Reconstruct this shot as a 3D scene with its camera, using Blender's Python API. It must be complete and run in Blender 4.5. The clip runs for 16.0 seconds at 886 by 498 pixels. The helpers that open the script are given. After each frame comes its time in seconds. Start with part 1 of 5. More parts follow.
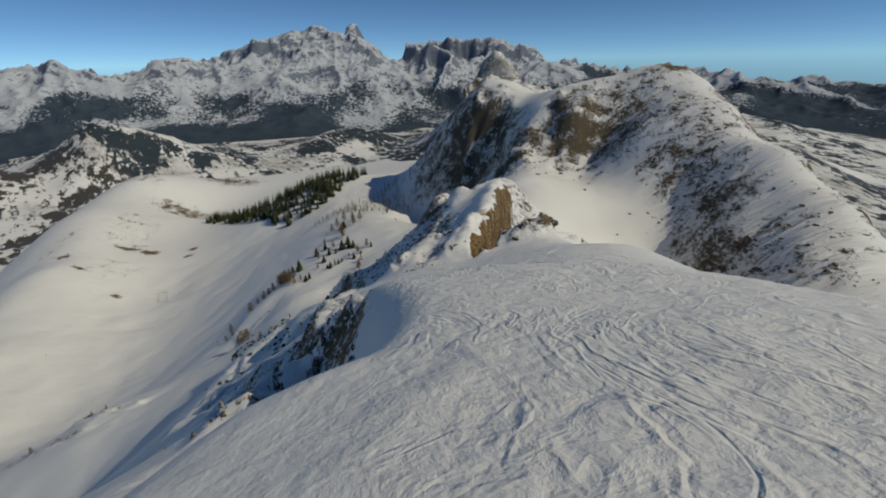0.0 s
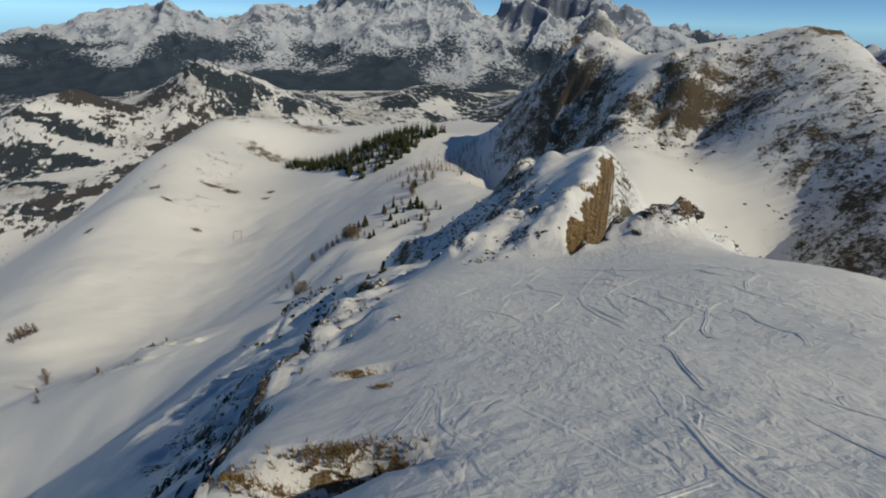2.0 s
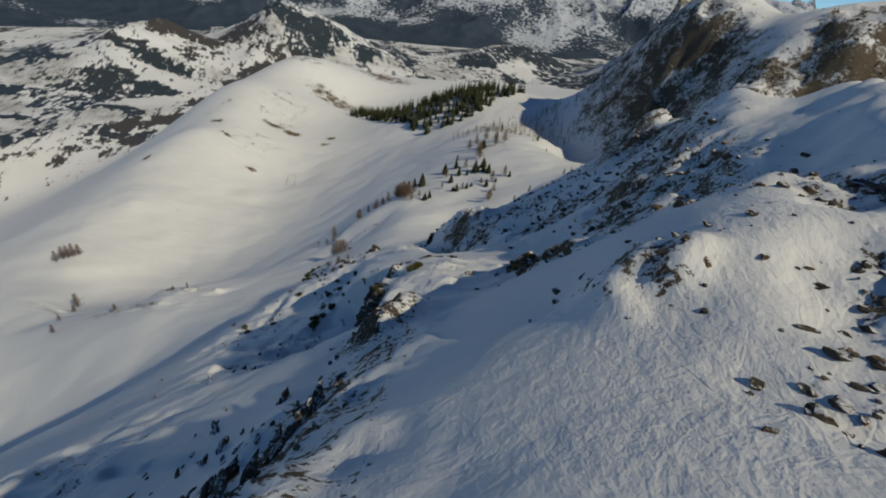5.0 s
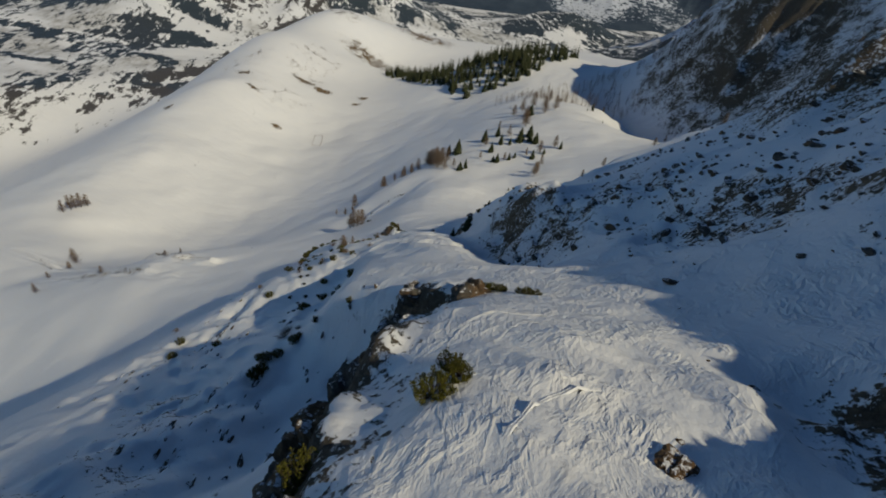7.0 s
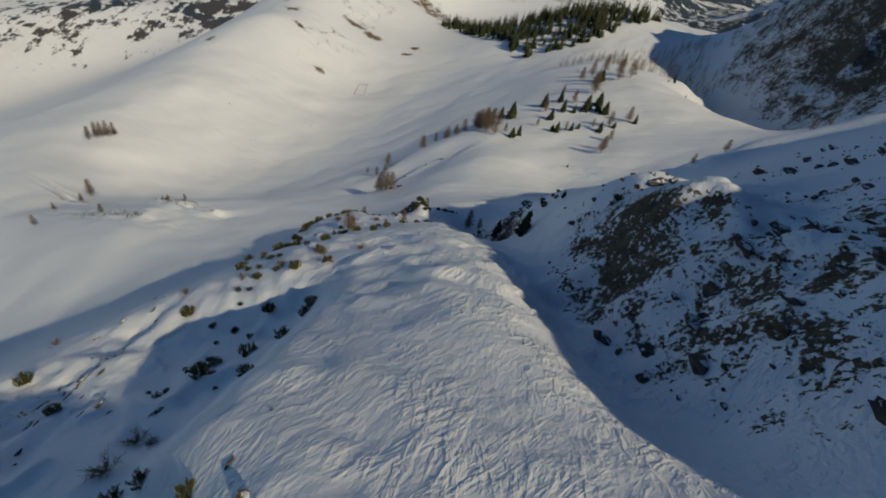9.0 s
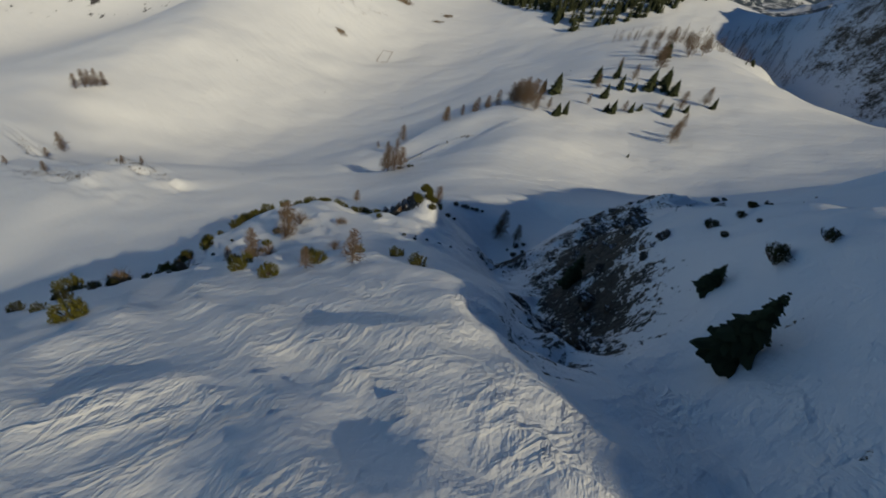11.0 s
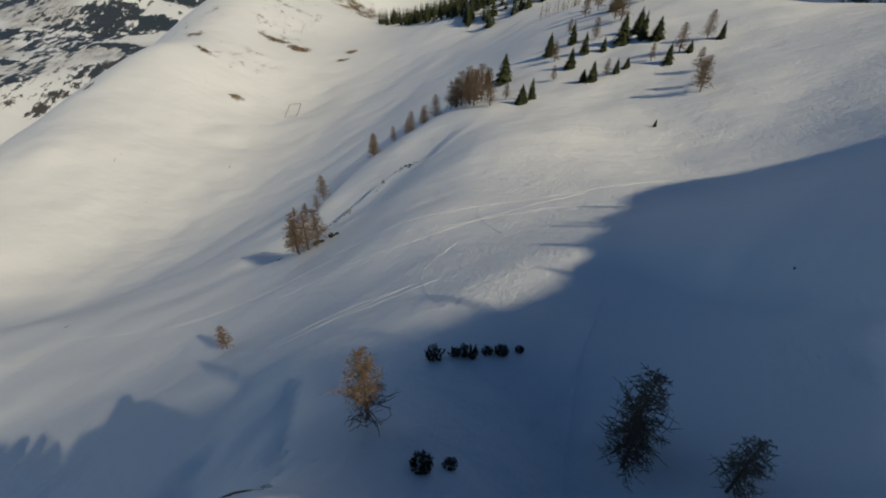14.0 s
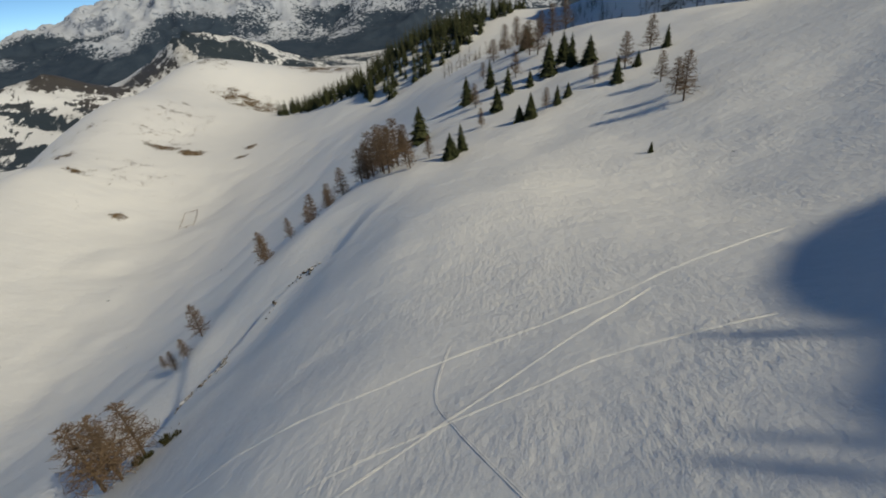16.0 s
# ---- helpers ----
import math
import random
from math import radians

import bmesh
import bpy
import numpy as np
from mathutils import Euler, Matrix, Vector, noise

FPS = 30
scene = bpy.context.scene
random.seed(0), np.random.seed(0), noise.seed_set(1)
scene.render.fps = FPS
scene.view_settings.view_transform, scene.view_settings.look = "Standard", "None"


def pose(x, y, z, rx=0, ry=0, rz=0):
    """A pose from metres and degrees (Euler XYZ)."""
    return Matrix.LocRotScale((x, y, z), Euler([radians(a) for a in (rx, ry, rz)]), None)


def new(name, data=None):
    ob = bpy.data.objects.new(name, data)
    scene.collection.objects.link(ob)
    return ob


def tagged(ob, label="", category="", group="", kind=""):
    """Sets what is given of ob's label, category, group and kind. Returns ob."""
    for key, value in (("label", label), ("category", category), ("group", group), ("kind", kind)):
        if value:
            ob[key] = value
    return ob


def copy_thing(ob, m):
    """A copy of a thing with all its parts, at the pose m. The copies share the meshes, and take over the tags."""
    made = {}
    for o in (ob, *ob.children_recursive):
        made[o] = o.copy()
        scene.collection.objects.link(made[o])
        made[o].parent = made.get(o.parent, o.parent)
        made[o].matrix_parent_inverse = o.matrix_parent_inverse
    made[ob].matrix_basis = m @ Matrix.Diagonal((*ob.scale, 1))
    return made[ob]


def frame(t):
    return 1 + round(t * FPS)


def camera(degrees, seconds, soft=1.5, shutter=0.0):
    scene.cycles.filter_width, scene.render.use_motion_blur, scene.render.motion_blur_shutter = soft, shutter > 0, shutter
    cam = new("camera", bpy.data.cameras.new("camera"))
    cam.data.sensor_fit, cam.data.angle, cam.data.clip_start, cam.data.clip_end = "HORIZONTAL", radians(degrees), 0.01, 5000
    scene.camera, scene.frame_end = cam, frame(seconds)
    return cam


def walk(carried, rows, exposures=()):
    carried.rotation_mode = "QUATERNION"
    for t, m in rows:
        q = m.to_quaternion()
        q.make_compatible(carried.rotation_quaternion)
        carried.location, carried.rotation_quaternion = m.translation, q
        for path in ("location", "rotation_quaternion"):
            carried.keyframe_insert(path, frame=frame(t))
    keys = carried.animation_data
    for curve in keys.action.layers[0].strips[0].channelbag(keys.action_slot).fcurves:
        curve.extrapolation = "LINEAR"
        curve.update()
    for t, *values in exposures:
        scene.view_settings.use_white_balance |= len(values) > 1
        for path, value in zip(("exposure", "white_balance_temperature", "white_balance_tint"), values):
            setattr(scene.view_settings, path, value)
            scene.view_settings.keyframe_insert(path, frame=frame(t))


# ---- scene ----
cam = camera(86.73, 16.0, 1.9)
PATH = [
    (0.0, pose(0.00, 0.00, 200.00, 68.04, 1.04, -2.73)),
    (0.5, pose(-0.01, 7.13, 197.79, 66.95, 1.03, -1.13)),
    (1.0, pose(-0.04, 14.29, 195.83, 65.81, 0.75, 1.18)),
    (1.5, pose(-0.11, 21.16, 193.91, 64.84, -0.05, 4.09)),
    (2.0, pose(-0.71, 29.00, 191.08, 63.65, -1.50, 7.68)),
    (2.5, pose(-1.34, 36.77, 187.88, 62.38, -3.03, 11.28)),
    (3.0, pose(-2.49, 44.23, 184.98, 61.13, -4.38, 13.97)),
    (3.5, pose(-3.74, 51.15, 182.36, 60.27, -4.98, 15.53)),
    (4.0, pose(-5.31, 58.91, 179.20, 59.87, -4.98, 16.13)),
    (6.5, pose(-22.11, 108.50, 151.69, 56.51, -5.71, 20.70)),
    (7.0, pose(-24.83, 117.06, 147.99, 55.19, -6.43, 22.41)),
    (7.5, pose(-27.61, 125.16, 144.13, 53.95, -7.01, 24.12)),
    (8.0, pose(-30.61, 133.60, 139.82, 52.64, -7.67, 26.10)),
    (8.5, pose(-33.53, 141.35, 135.77, 51.27, -8.32, 28.01)),
    (9.0, pose(-37.02, 149.60, 131.29, 49.82, -9.00, 30.04)),
    (11.5, pose(-58.27, 195.95, 99.62, 46.80, -11.01, 34.97)),
    (12.0, pose(-63.02, 204.84, 93.74, 47.07, -9.56, 33.65)),
    (12.5, pose(-67.44, 213.14, 88.07, 47.78, -7.72, 31.56)),
    (13.0, pose(-71.98, 221.81, 82.47, 48.95, -5.18, 28.41)),
    (13.5, pose(-75.29, 230.74, 77.28, 50.39, -2.67, 25.12)),
    (14.0, pose(-79.26, 241.12, 71.07, 52.48, -0.28, 21.15)),
    (14.5, pose(-82.88, 250.98, 65.65, 54.63, 1.73, 17.42)),
    (15.0, pose(-85.69, 261.27, 60.91, 56.82, 3.52, 14.01)),
    (15.5, pose(-88.37, 271.18, 56.40, 58.82, 4.50, 11.21)),
    (16.0, pose(-90.84, 281.13, 52.76, 60.60, 5.39, 8.82)),
]
# snow flight down a mountain ridge: x east, y along the first heading, z up
walk(cam, PATH, [(0.0, -0.18, 7000, 8), (2.0, 0.0, 7100, 8), (4.0, -0.02, 7000, 8), (7.0, 0.05, 7100, 8), (11.5, 0.06, 7150, 8), (14.0, 0.10, 7200, 8), (16.0, 0.05, 7200, 8)])

# ---- light ----
SUN_AZ, SUN_EL = 112.0, 41.0      # degrees clockwise from +y, degrees up
world = bpy.data.worlds.new("sky")
scene.world = world
world.use_nodes = True
wn = world.node_tree.nodes
sky = wn.new("ShaderNodeTexSky")
sky.sky_type = "NISHITA"
sky.sun_disc = False
sky.sun_elevation = radians(SUN_EL)
sky.sun_rotation = radians(SUN_AZ)
sky.altitude = 2500
sky.air_density = 0.42
sky.dust_density = 0.0
sky.ozone_density = 2.0
wn["Background"].inputs["Strength"].default_value = 0.112
clear = wn.new("ShaderNodeMix")          # the thin, deep blue air of high ground
clear.data_type, clear.blend_type = "RGBA", "MULTIPLY"
clear.inputs[0].default_value = 1.0
clear.inputs[7].default_value = (0.55, 0.79, 0.91, 1)
world.node_tree.links.new(sky.outputs["Color"], clear.inputs[6])
world.node_tree.links.new(clear.outputs[2], wn["Background"].inputs["Color"])

sun_data = bpy.data.lights.new("sun", "SUN")
sun_data.energy = 2.45
sun_data.angle = radians(0.6)
sun_data.color = (1.0, 0.935, 0.755)
sun = new("sun", sun_data)
az, el = radians(SUN_AZ), radians(SUN_EL)
TO_SUN = Vector((math.sin(az) * math.cos(el), math.cos(az) * math.cos(el), math.sin(el)))
sun.matrix_world = Matrix.Translation((0, 0, 600)) @ TO_SUN.to_track_quat("Z", "Y").to_matrix().to_4x4()


# ---- materials ----
def material(name):
    m = bpy.data.materials.new(name)
    m.use_nodes = True
    return m, m.node_tree.nodes, m.node_tree.links, m.node_tree.nodes["Principled BSDF"]


def node(nodes, links, kind, inputs=None, **attrs):
    """A node with its attributes set and its inputs given as values or as sockets to link."""
    n = nodes.new(kind)
    for key, value in attrs.items():
        setattr(n, key, value)
    for key, value in (inputs or {}).items():
        if isinstance(value, bpy.types.NodeSocket):
            links.new(value, n.inputs[key])
        else:
            n.inputs[key].default_value = value
    return n


def mix_colour(nodes, links, fac, a, b):
    n = nodes.new("ShaderNodeMix")
    n.data_type = "RGBA"
    for sock, value in ((n.inputs[0], fac), (n.inputs[6], a), (n.inputs[7], b)):
        if isinstance(value, bpy.types.NodeSocket):
            links.new(value, sock)
        else:
            sock.default_value = value
    return n.outputs[2]


def ramp(nodes, links, fac, *stops):
    n = nodes.new("ShaderNodeValToRGB")
    links.new(fac, n.inputs[0])
    e = n.color_ramp.elements
    while len(e) < len(stops):
        e.new(0.5)
    for el_, (at, c) in zip(e, stops):
        el_.position, el_.color = at, (c if len(c) == 4 else (*c, 1.0))
    return n.outputs[0]


def maths(nodes, links, op, a, b=0.0, clamp=False):
    n = nodes.new("ShaderNodeMath")
    n.operation, n.use_clamp = op, clamp
    for i, v in enumerate((a, b)):
        if isinstance(v, bpy.types.NodeSocket):
            links.new(v, n.inputs[i])
        else:
            n.inputs[i].default_value = v
    return n.outputs[0]


# ---- the lie of the land ----
# landform lines, as (x, y, z) stations along crests, rims, spurs and floors
SUMMIT = [(0, -70, 207), (0, -20, 198), (0, 5, 193), (25, 0, 192), (55, 10, 178), (90, 40, 145), (-25, 0, 185), (-50, 10, 165), (-90, 20, 130), (-25, -60, 195), (60, -60, 185)]
SNOWFIELD = [(-4, 31, 184), (10, 34, 183), (-3, 50, 174), (9, 44, 179), (11, 74, 167), (-2, 70, 165), (5, 80, 164), (9, 88, 162), (30, 40, 178), (32, 70, 171), (50, 60, 163), (60, 90, 150)]
WEST_RIM = [(-15, 38, 175), (-16, 60, 165), (-19, 72, 160), (-46, 83, 137), (-20, 95, 148), (-28, 127, 135), (-56, 132, 109), (-38, 131, 121), (-69, 142, 97), (-81, 157, 85), (-133, 167, 38), (-100, 161, 69), (-87, 193, 74), (-40, 40, 152), (-75, 60, 118), (-120, 100, 70)]
CLIFF_RIDGE = [(-8, 119, 148), (-1, 105, 160), (7, 150, 151), (-6, 196, 128), (25, 167, 156), (47, 255, 139), (16, 262, 120), (19, 280, 117), (19, 101, 162), (26, 97, 165), (40, 96, 158), (20, 215, 138)]
SHOULDER = [(-14, 131, 135), (-16, 120, 139), (-19, 110, 142), (-27, 127, 135), (-32, 137, 130), (-13, 142, 132), (-28, 145, 125.5), (-12, 168, 127), (-22, 180, 120), (-14, 187, 123), (-19, 170, 121), (-24, 196, 113)]
SPUR = [(-57, 159, 103), (-49, 158, 110), (-31, 172, 113), (-37, 185, 106), (-33, 200, 106), (-69, 192, 88), (-44, 169, 109), (-55, 216, 82), (-70, 212, 78), (-103, 215, 54), (-84, 208, 69.5), (-90, 223, 62.5), (-98, 237, 53), (-110, 226, 48), (-92, 200, 65), (-118, 232, 37), (-106, 246, 40), (-116, 216, 40), (-80, 233, 63)]
GULLY = [(-64, 229, 69), (-55, 228, 77), (-61, 248, 61), (-55, 266, 62), (-76, 256, 53), (-48, 262, 69), (-90, 270, 42), (-81, 276, 43), (-97, 306, 28), (-84, 314, 29), (-109, 301, 25), (-58, 339, 29), (-72, 362, 24), (-87, 388, 19), (-62, 386, 27)]
LOWER_SLOPE = [(-165, 313, -10), (-122, 271, 20), (-140, 309, 5), (-136, 344, 2), (-110, 342, 21), (-144, 367, 5), (-206, 400, -44), (-108, 391, 16), (-98, 444, 20), (-39, 570, 25), (-27, 623, 8), (-101, 613, 10), (-20, 500, 33), (0, 477, 38), (23, 446, 51), (3, 532, 14), (28, 508, 24), (-8, 572, 10), (44, 486, 42), (10, 380, 60), (10, 310, 86)]
MEADOW = [(-265, 290, -57), (-363, 298, -90), (-221, 258, -12), (-283, 240, -40), (-377, 280, -80), (-187, 380, -32), (-255, 359, -70), (-354, 570, -91), (-440, 612, -74), (-395, 616, -88), (-419, 670, -78), (-482, 728, -66), (-221, 635, -36), (-202, 685, -24), (-200, 737, 0), (-300, 480, -85), (-180, 140, -5), (-260, 120, -60), (-450, 420, -78)]
WEST_HILL = [(-500, 590, -49), (-600, 600, -90), (-560, 640, -64), (-526, 700, -47), (-600, 700, -60), (-560, 800, -34), (-612, 800, -38), (-690, 800, -88), (-565, 899, -36), (-442, 902, -79), (-457, 840, -62), (-547, 1195, -73), (-584, 976, -11), (-702, 996, -74), (-579, 1404, -130), (-650, 700, -88), (-790, 800, -165), (-620, 420, -140), (-700, 1400, -180)]
BOWL = [(158, 322, 72), (154, 424, 96), (91, 384, 108), (171, 294, 56), (180, 246, 76), (187, 282, 86), (198, 216, 104), (222, 275, 110), (216, 337, 114), (198, 348, 96), (189, 435, 128), (170, 470, 112), (125, 320, 74), (95, 280, 80), (75, 210, 92), (120, 230, 66), (140, 180, 80), (268, 510, 191), (275, 415, 157), (262, 322, 136), (246, 258, 121), (235, 226, 111), (325, 410, 95), (310, 320, 80), (295, 255, 72), (285, 205, 65), (345, 500, 125), (420, 480, 40), (400, 300, 10), (380, 200, 10), (245, 470, 170)]
CRAG = [(139, 484, 124), (122, 501, 140), (155, 482, 148), (89, 470, 100), (65, 398, 100), (77, 709, 160), (65, 630, 152), (75, 560, 100), (23, 771, 46), (33, 805, 26), (-106, 774, 26), (170, 620, 150), (200, 750, 90), (100, 850, 60), (400, 600, 70)]
LANDFORMS = np.array(SUMMIT + SNOWFIELD + WEST_RIM + CLIFF_RIDGE + SHOULDER + SPUR + GULLY + LOWER_SLOPE + MEADOW + WEST_HILL + BOWL + CRAG, float)


def spline_weights(p, stiff):
    """Thin-plate weights for the heights of the stations p."""
    d2 = ((p[:, None, :2] - p[None, :, :2]) ** 2).sum(2) / 1e4
    k = 0.5 * d2 * np.log(d2 + 1e-9)
    n = len(p)
    a = np.zeros((n + 3, n + 3))
    a[:n, :n] = k + stiff * np.eye(n)
    a[:n, n:] = np.c_[np.ones(n), p[:, :2] / 100]
    a[n:, :n] = a[:n, n:].T
    return np.linalg.solve(a, np.r_[p[:, 2], 0, 0, 0])


WEIGHTS = spline_weights(LANDFORMS, 0.006)


def land(x, y):
    """The smooth height of the near land."""
    out = np.empty(x.shape)
    flat_x, flat_y, flat = x.ravel(), y.ravel(), out.ravel()
    for i in range(0, flat.size, 20000):
        sx, sy = flat_x[i:i + 20000], flat_y[i:i + 20000]
        d2 = ((sx[:, None] - LANDFORMS[:, 0]) ** 2 + (sy[:, None] - LANDFORMS[:, 1]) ** 2) / 1e4
        flat[i:i + 20000] = (0.5 * d2 * np.log(d2 + 1e-9)) @ WEIGHTS[:-3] + WEIGHTS[-3] + WEIGHTS[-2] * sx / 100 + WEIGHTS[-1] * sy / 100
    return flat.reshape(x.shape)


def smooth(a, b, v):
    t = np.clip((v - a) / (b - a), 0, 1)
    return t * t * (3 - 2 * t)


def hashed(ix, iy, seed):
    h = (ix.astype(np.int64) * 374761393 + iy.astype(np.int64) * 668265263 + seed * 1442695041) & 0xFFFFFFFF
    h = ((h ^ (h >> 13)) * 1274126177) & 0xFFFFFFFF
    return ((h ^ (h >> 16)) & 0xFFFF) / 65535.0


def bumps(x, y, size, seed=0):
    """Smooth value noise in -1..1 with features about size metres wide."""
    u, v = x / size, y / size
    iu, iv = np.floor(u), np.floor(v)
    fu, fv = u - iu, v - iv
    fu, fv = fu * fu * fu * (fu * (fu * 6 - 15) + 10), fv * fv * fv * (fv * (fv * 6 - 15) + 10)
    a, b = hashed(iu, iv, seed), hashed(iu + 1, iv, seed)
    c, d = hashed(iu, iv + 1, seed), hashed(iu + 1, iv + 1, seed)
    return 2 * ((a * (1 - fu) + b * fu) * (1 - fv) + (c * (1 - fu) + d * fu) * fv) - 1


def fractal(x, y, size, octaves, seed=0, gain=0.5):
    total, amp = np.zeros(x.shape), 1.0
    for o in range(octaves):
        a = 0.6 + 1.1 * o
        total += amp * bumps(x * math.cos(a) - y * math.sin(a), x * math.sin(a) + y * math.cos(a), size * 0.5 ** o, seed + o)
        amp *= gain
    return total


def ridged(x, y, size, octaves, seed=0):
    total, amp = np.zeros(x.shape), 1.0
    for o in range(octaves):
        a = 0.4 + 0.9 * o
        n = 1 - np.abs(bumps(x * math.cos(a) - y * math.sin(a), x * math.sin(a) + y * math.cos(a), size * 0.5 ** o, seed + o))
        total += amp * n * n
        amp *= 0.5
    return total


def to_line(x, y, pts):
    """Distance to a polyline, and the share of its length at the nearest place, and the side (+ to its right)."""
    best = np.full(x.shape, 1e9)
    along, side = np.zeros(x.shape), np.zeros(x.shape)
    n = len(pts) - 1
    for i in range(n):
        (ax, ay), (bx, by) = pts[i][:2], pts[i + 1][:2]
        dx, dy = bx - ax, by - ay
        t = np.clip(((x - ax) * dx + (y - ay) * dy) / (dx * dx + dy * dy), 0, 1)
        px, py = x - ax - t * dx, y - ay - t * dy
        d = np.hypot(px, py)
        near = d < best
        best = np.where(near, d, best)
        along = np.where(near, (i + t) / n, along)
        side = np.where(near, np.sign(px * dy - py * dx), side)
    return best, along, side


HILLS = [(-1235, 1940, 0, 330), (-1500, 1500, -60, 300), (330, 2100, 240, 260), (520, 2350, 110, 380), (950, 2500, 120, 420), (-110, 1330, -30, 130), (-380, 2500, -110, 260), (1500, 2300, -60, 500), (1100, 1500, -60, 330)]


def valley(x, y):
    """The far valley floor with its low hills."""
    z = -208 + 20 * fractal(x, y, 600, 4, 40)
    for hx, hy, top, wide in HILLS:
        z = np.maximum(z, -215 + (top + 215) * np.exp(-(((x - hx) ** 2 + (y - hy) ** 2) / wide ** 2) ** 0.8) * (0.72 + 0.3 * ridged(x, y, 260, 5, 64) / 1.5))
    return z


BASIN = [(9, 88), (14, 95), (19, 105), (27, 104), (40, 110), (62, 128), (92, 185), (75, 235), (52, 220), (39, 192), (31, 167), (23, 142), (16, 115), (12, 100)]
CLIFF_CREST = [(7, 88), (10, 101), (14, 116), (20, 142), (27, 167), (35, 192)]
GULLY_LINE = [(-24, 158), (-36, 178), (-47, 199), (-60, 222), (-71, 245), (-86, 266)]
SPUR_CREST = [(-27, 150), (-41, 171), (-55, 192), (-70, 213), (-80, 232)]
RIM_LINE = [(-25, 113), (-28, 119), (-31.2, 126), (-33, 132), (-34, 140), (-30, 147)]
WEST_EDGE = [(-5, -6), (-6, 4), (-4.5, 10.5), (-0.6, 13.5), (0.1, 18), (-0.4, 22.5), (-2.2, 27), (-4.8, 31.5), (-7.5, 37.5), (-11.5, 45), (-15, 60), (-18, 74), (-20, 94), (-25, 112)]
LOWER_BANK = [(-141, 316), (-147, 329), (-145.5, 340), (-142, 348), (-134, 353), (-124, 350)]
UPPER_BANK = [(-137, 306), (-152, 330), (-166, 352), (-158, 376), (-140, 398), (-128, 415)]
SPUR_LIP = [(-84, 190), (-97, 206), (-106, 218), (-109, 227), (-105, 234), (-97, 240), (-90, 244)]
TEETH = [(-40, 239), (-35, 247), (-27, 259), (-10, 266), (14, 272), (24, 292)]
RIDGE_RISES = (([(5, 204), (9.5, 221), (10.5, 226), (11.5, 230), (13, 236), (16, 247)], [8.0, 7.5, 6.0, 3.6, 1.8, 0.6]), ([(-3, 102), (-2, 112), (-5, 121)], [1.3, 1.2, 0.0]), ([(6, 154), (11, 166), (13, 176), (13, 190), (9, 202)], [1.0, 4.8, 5.9, 6.4, 1.5]))
TEETH_RISE = [0.0, 1.0, 3.6, 3.4, 2.4, 0.0]
KNOB = [(-77.5, 231.5), (-80.5, 236), (-83.5, 240), (-87, 244.5)]
RIB_FACE = [(-66, 238), (-63.5, 249), (-62, 257), (-61, 264), (-57, 270)]
SPUR_EDGE = [(-34, 150), (-39, 152), (-44, 153.5), (-49, 156), (-50.5, 162), (-53, 170), (-58, 183)]
RIB = [(-26, 176), (-31, 185), (-37, 195), (-42, 205), (-48, 222), (-52, 240), (-55, 264)]


# woods of the valley: x, y, radius x, radius y, how leafless
WOODS = [(-1420, 1600, 180, 95, 1), (-1290, 1710, 110, 80, 0.8), (-1130, 1880, 190, 105, 0), (-1010, 1790, 90, 50, 0), (-883, 1962, 90, 40, 0), (-805, 2440, 120, 60, 0),
         (-1232, 3542, 300, 190, 0), (-1160, 4150, 240, 250, 0), (-526, 2300, 150, 80, 0), (-274, 2458, 280, 150, 0), (3, 3369, 420, 300, 0), (-500, 3440, 170, 150, 0), (300, 2750, 300, 260, 0), (-257, 4300, 300, 260, 0),
         (-1329, 1135, 150, 45, 0.2), (-1174, 1151, 80, 30, 0), (-1330, 1290, 160, 42, 0), (-1105, 963, 80, 24, 0), (-960, 870, 70, 22, 0.3), (-1500, 1349, 130, 40, 0.3), (-1500, 960, 160, 40, 0), (-1300, 800, 120, 30, 0), (-1700, 1250, 180, 50, 0),
         (-1085, 1500, 50, 90, 1), (-1062, 1350, 45, 90, 1), (-1005, 1150, 42, 90, 1), (-955, 960, 36, 80, 1), (-925, 820, 30, 60, 1), (-480, 1330, 120, 60, 0.7), (-330, 1250, 90, 70, 0.5)]


def wood_share(x, y):
    """How wooded the valley is, and how much of the wood has no needles."""
    wx, wy = x + 45 * fractal(x, y, 120, 3, 44), y + 45 * fractal(x, y, 120, 3, 47)
    share, leafless = np.zeros(x.shape), np.zeros(x.shape)
    for cx, cy, rx, ry, bare in WOODS:
        w = 0.80 * np.exp(-0.7 * (((wx - cx) / rx) ** 2 + ((wy - cy) / ry) ** 2) ** 2)
        leafless = np.where(w > share, bare, leafless)
        share = np.maximum(share, w)
    along, across = -0.54 * x + 0.84 * y, 0.84 * x + 0.54 * y
    strips = 0.42 + 0.30 * fractal(along / 3.2, across, 75, 4, 90, 0.62)
    return np.maximum(share, strips * (0.55 + 0.45 * smooth(1000, 1400, np.hypot(x, y)))), leafless


def inside(x, y, poly):
    hit = np.zeros(x.shape, bool)
    for (ax, ay), (bx, by) in zip(poly, poly[1:] + poly[:1]):
        cross = (ay > y) != (by > y)
        hit ^= cross & (x < (bx - ax) * (y - ay) / (by - ay + 1e-9) + ax)
    return hit


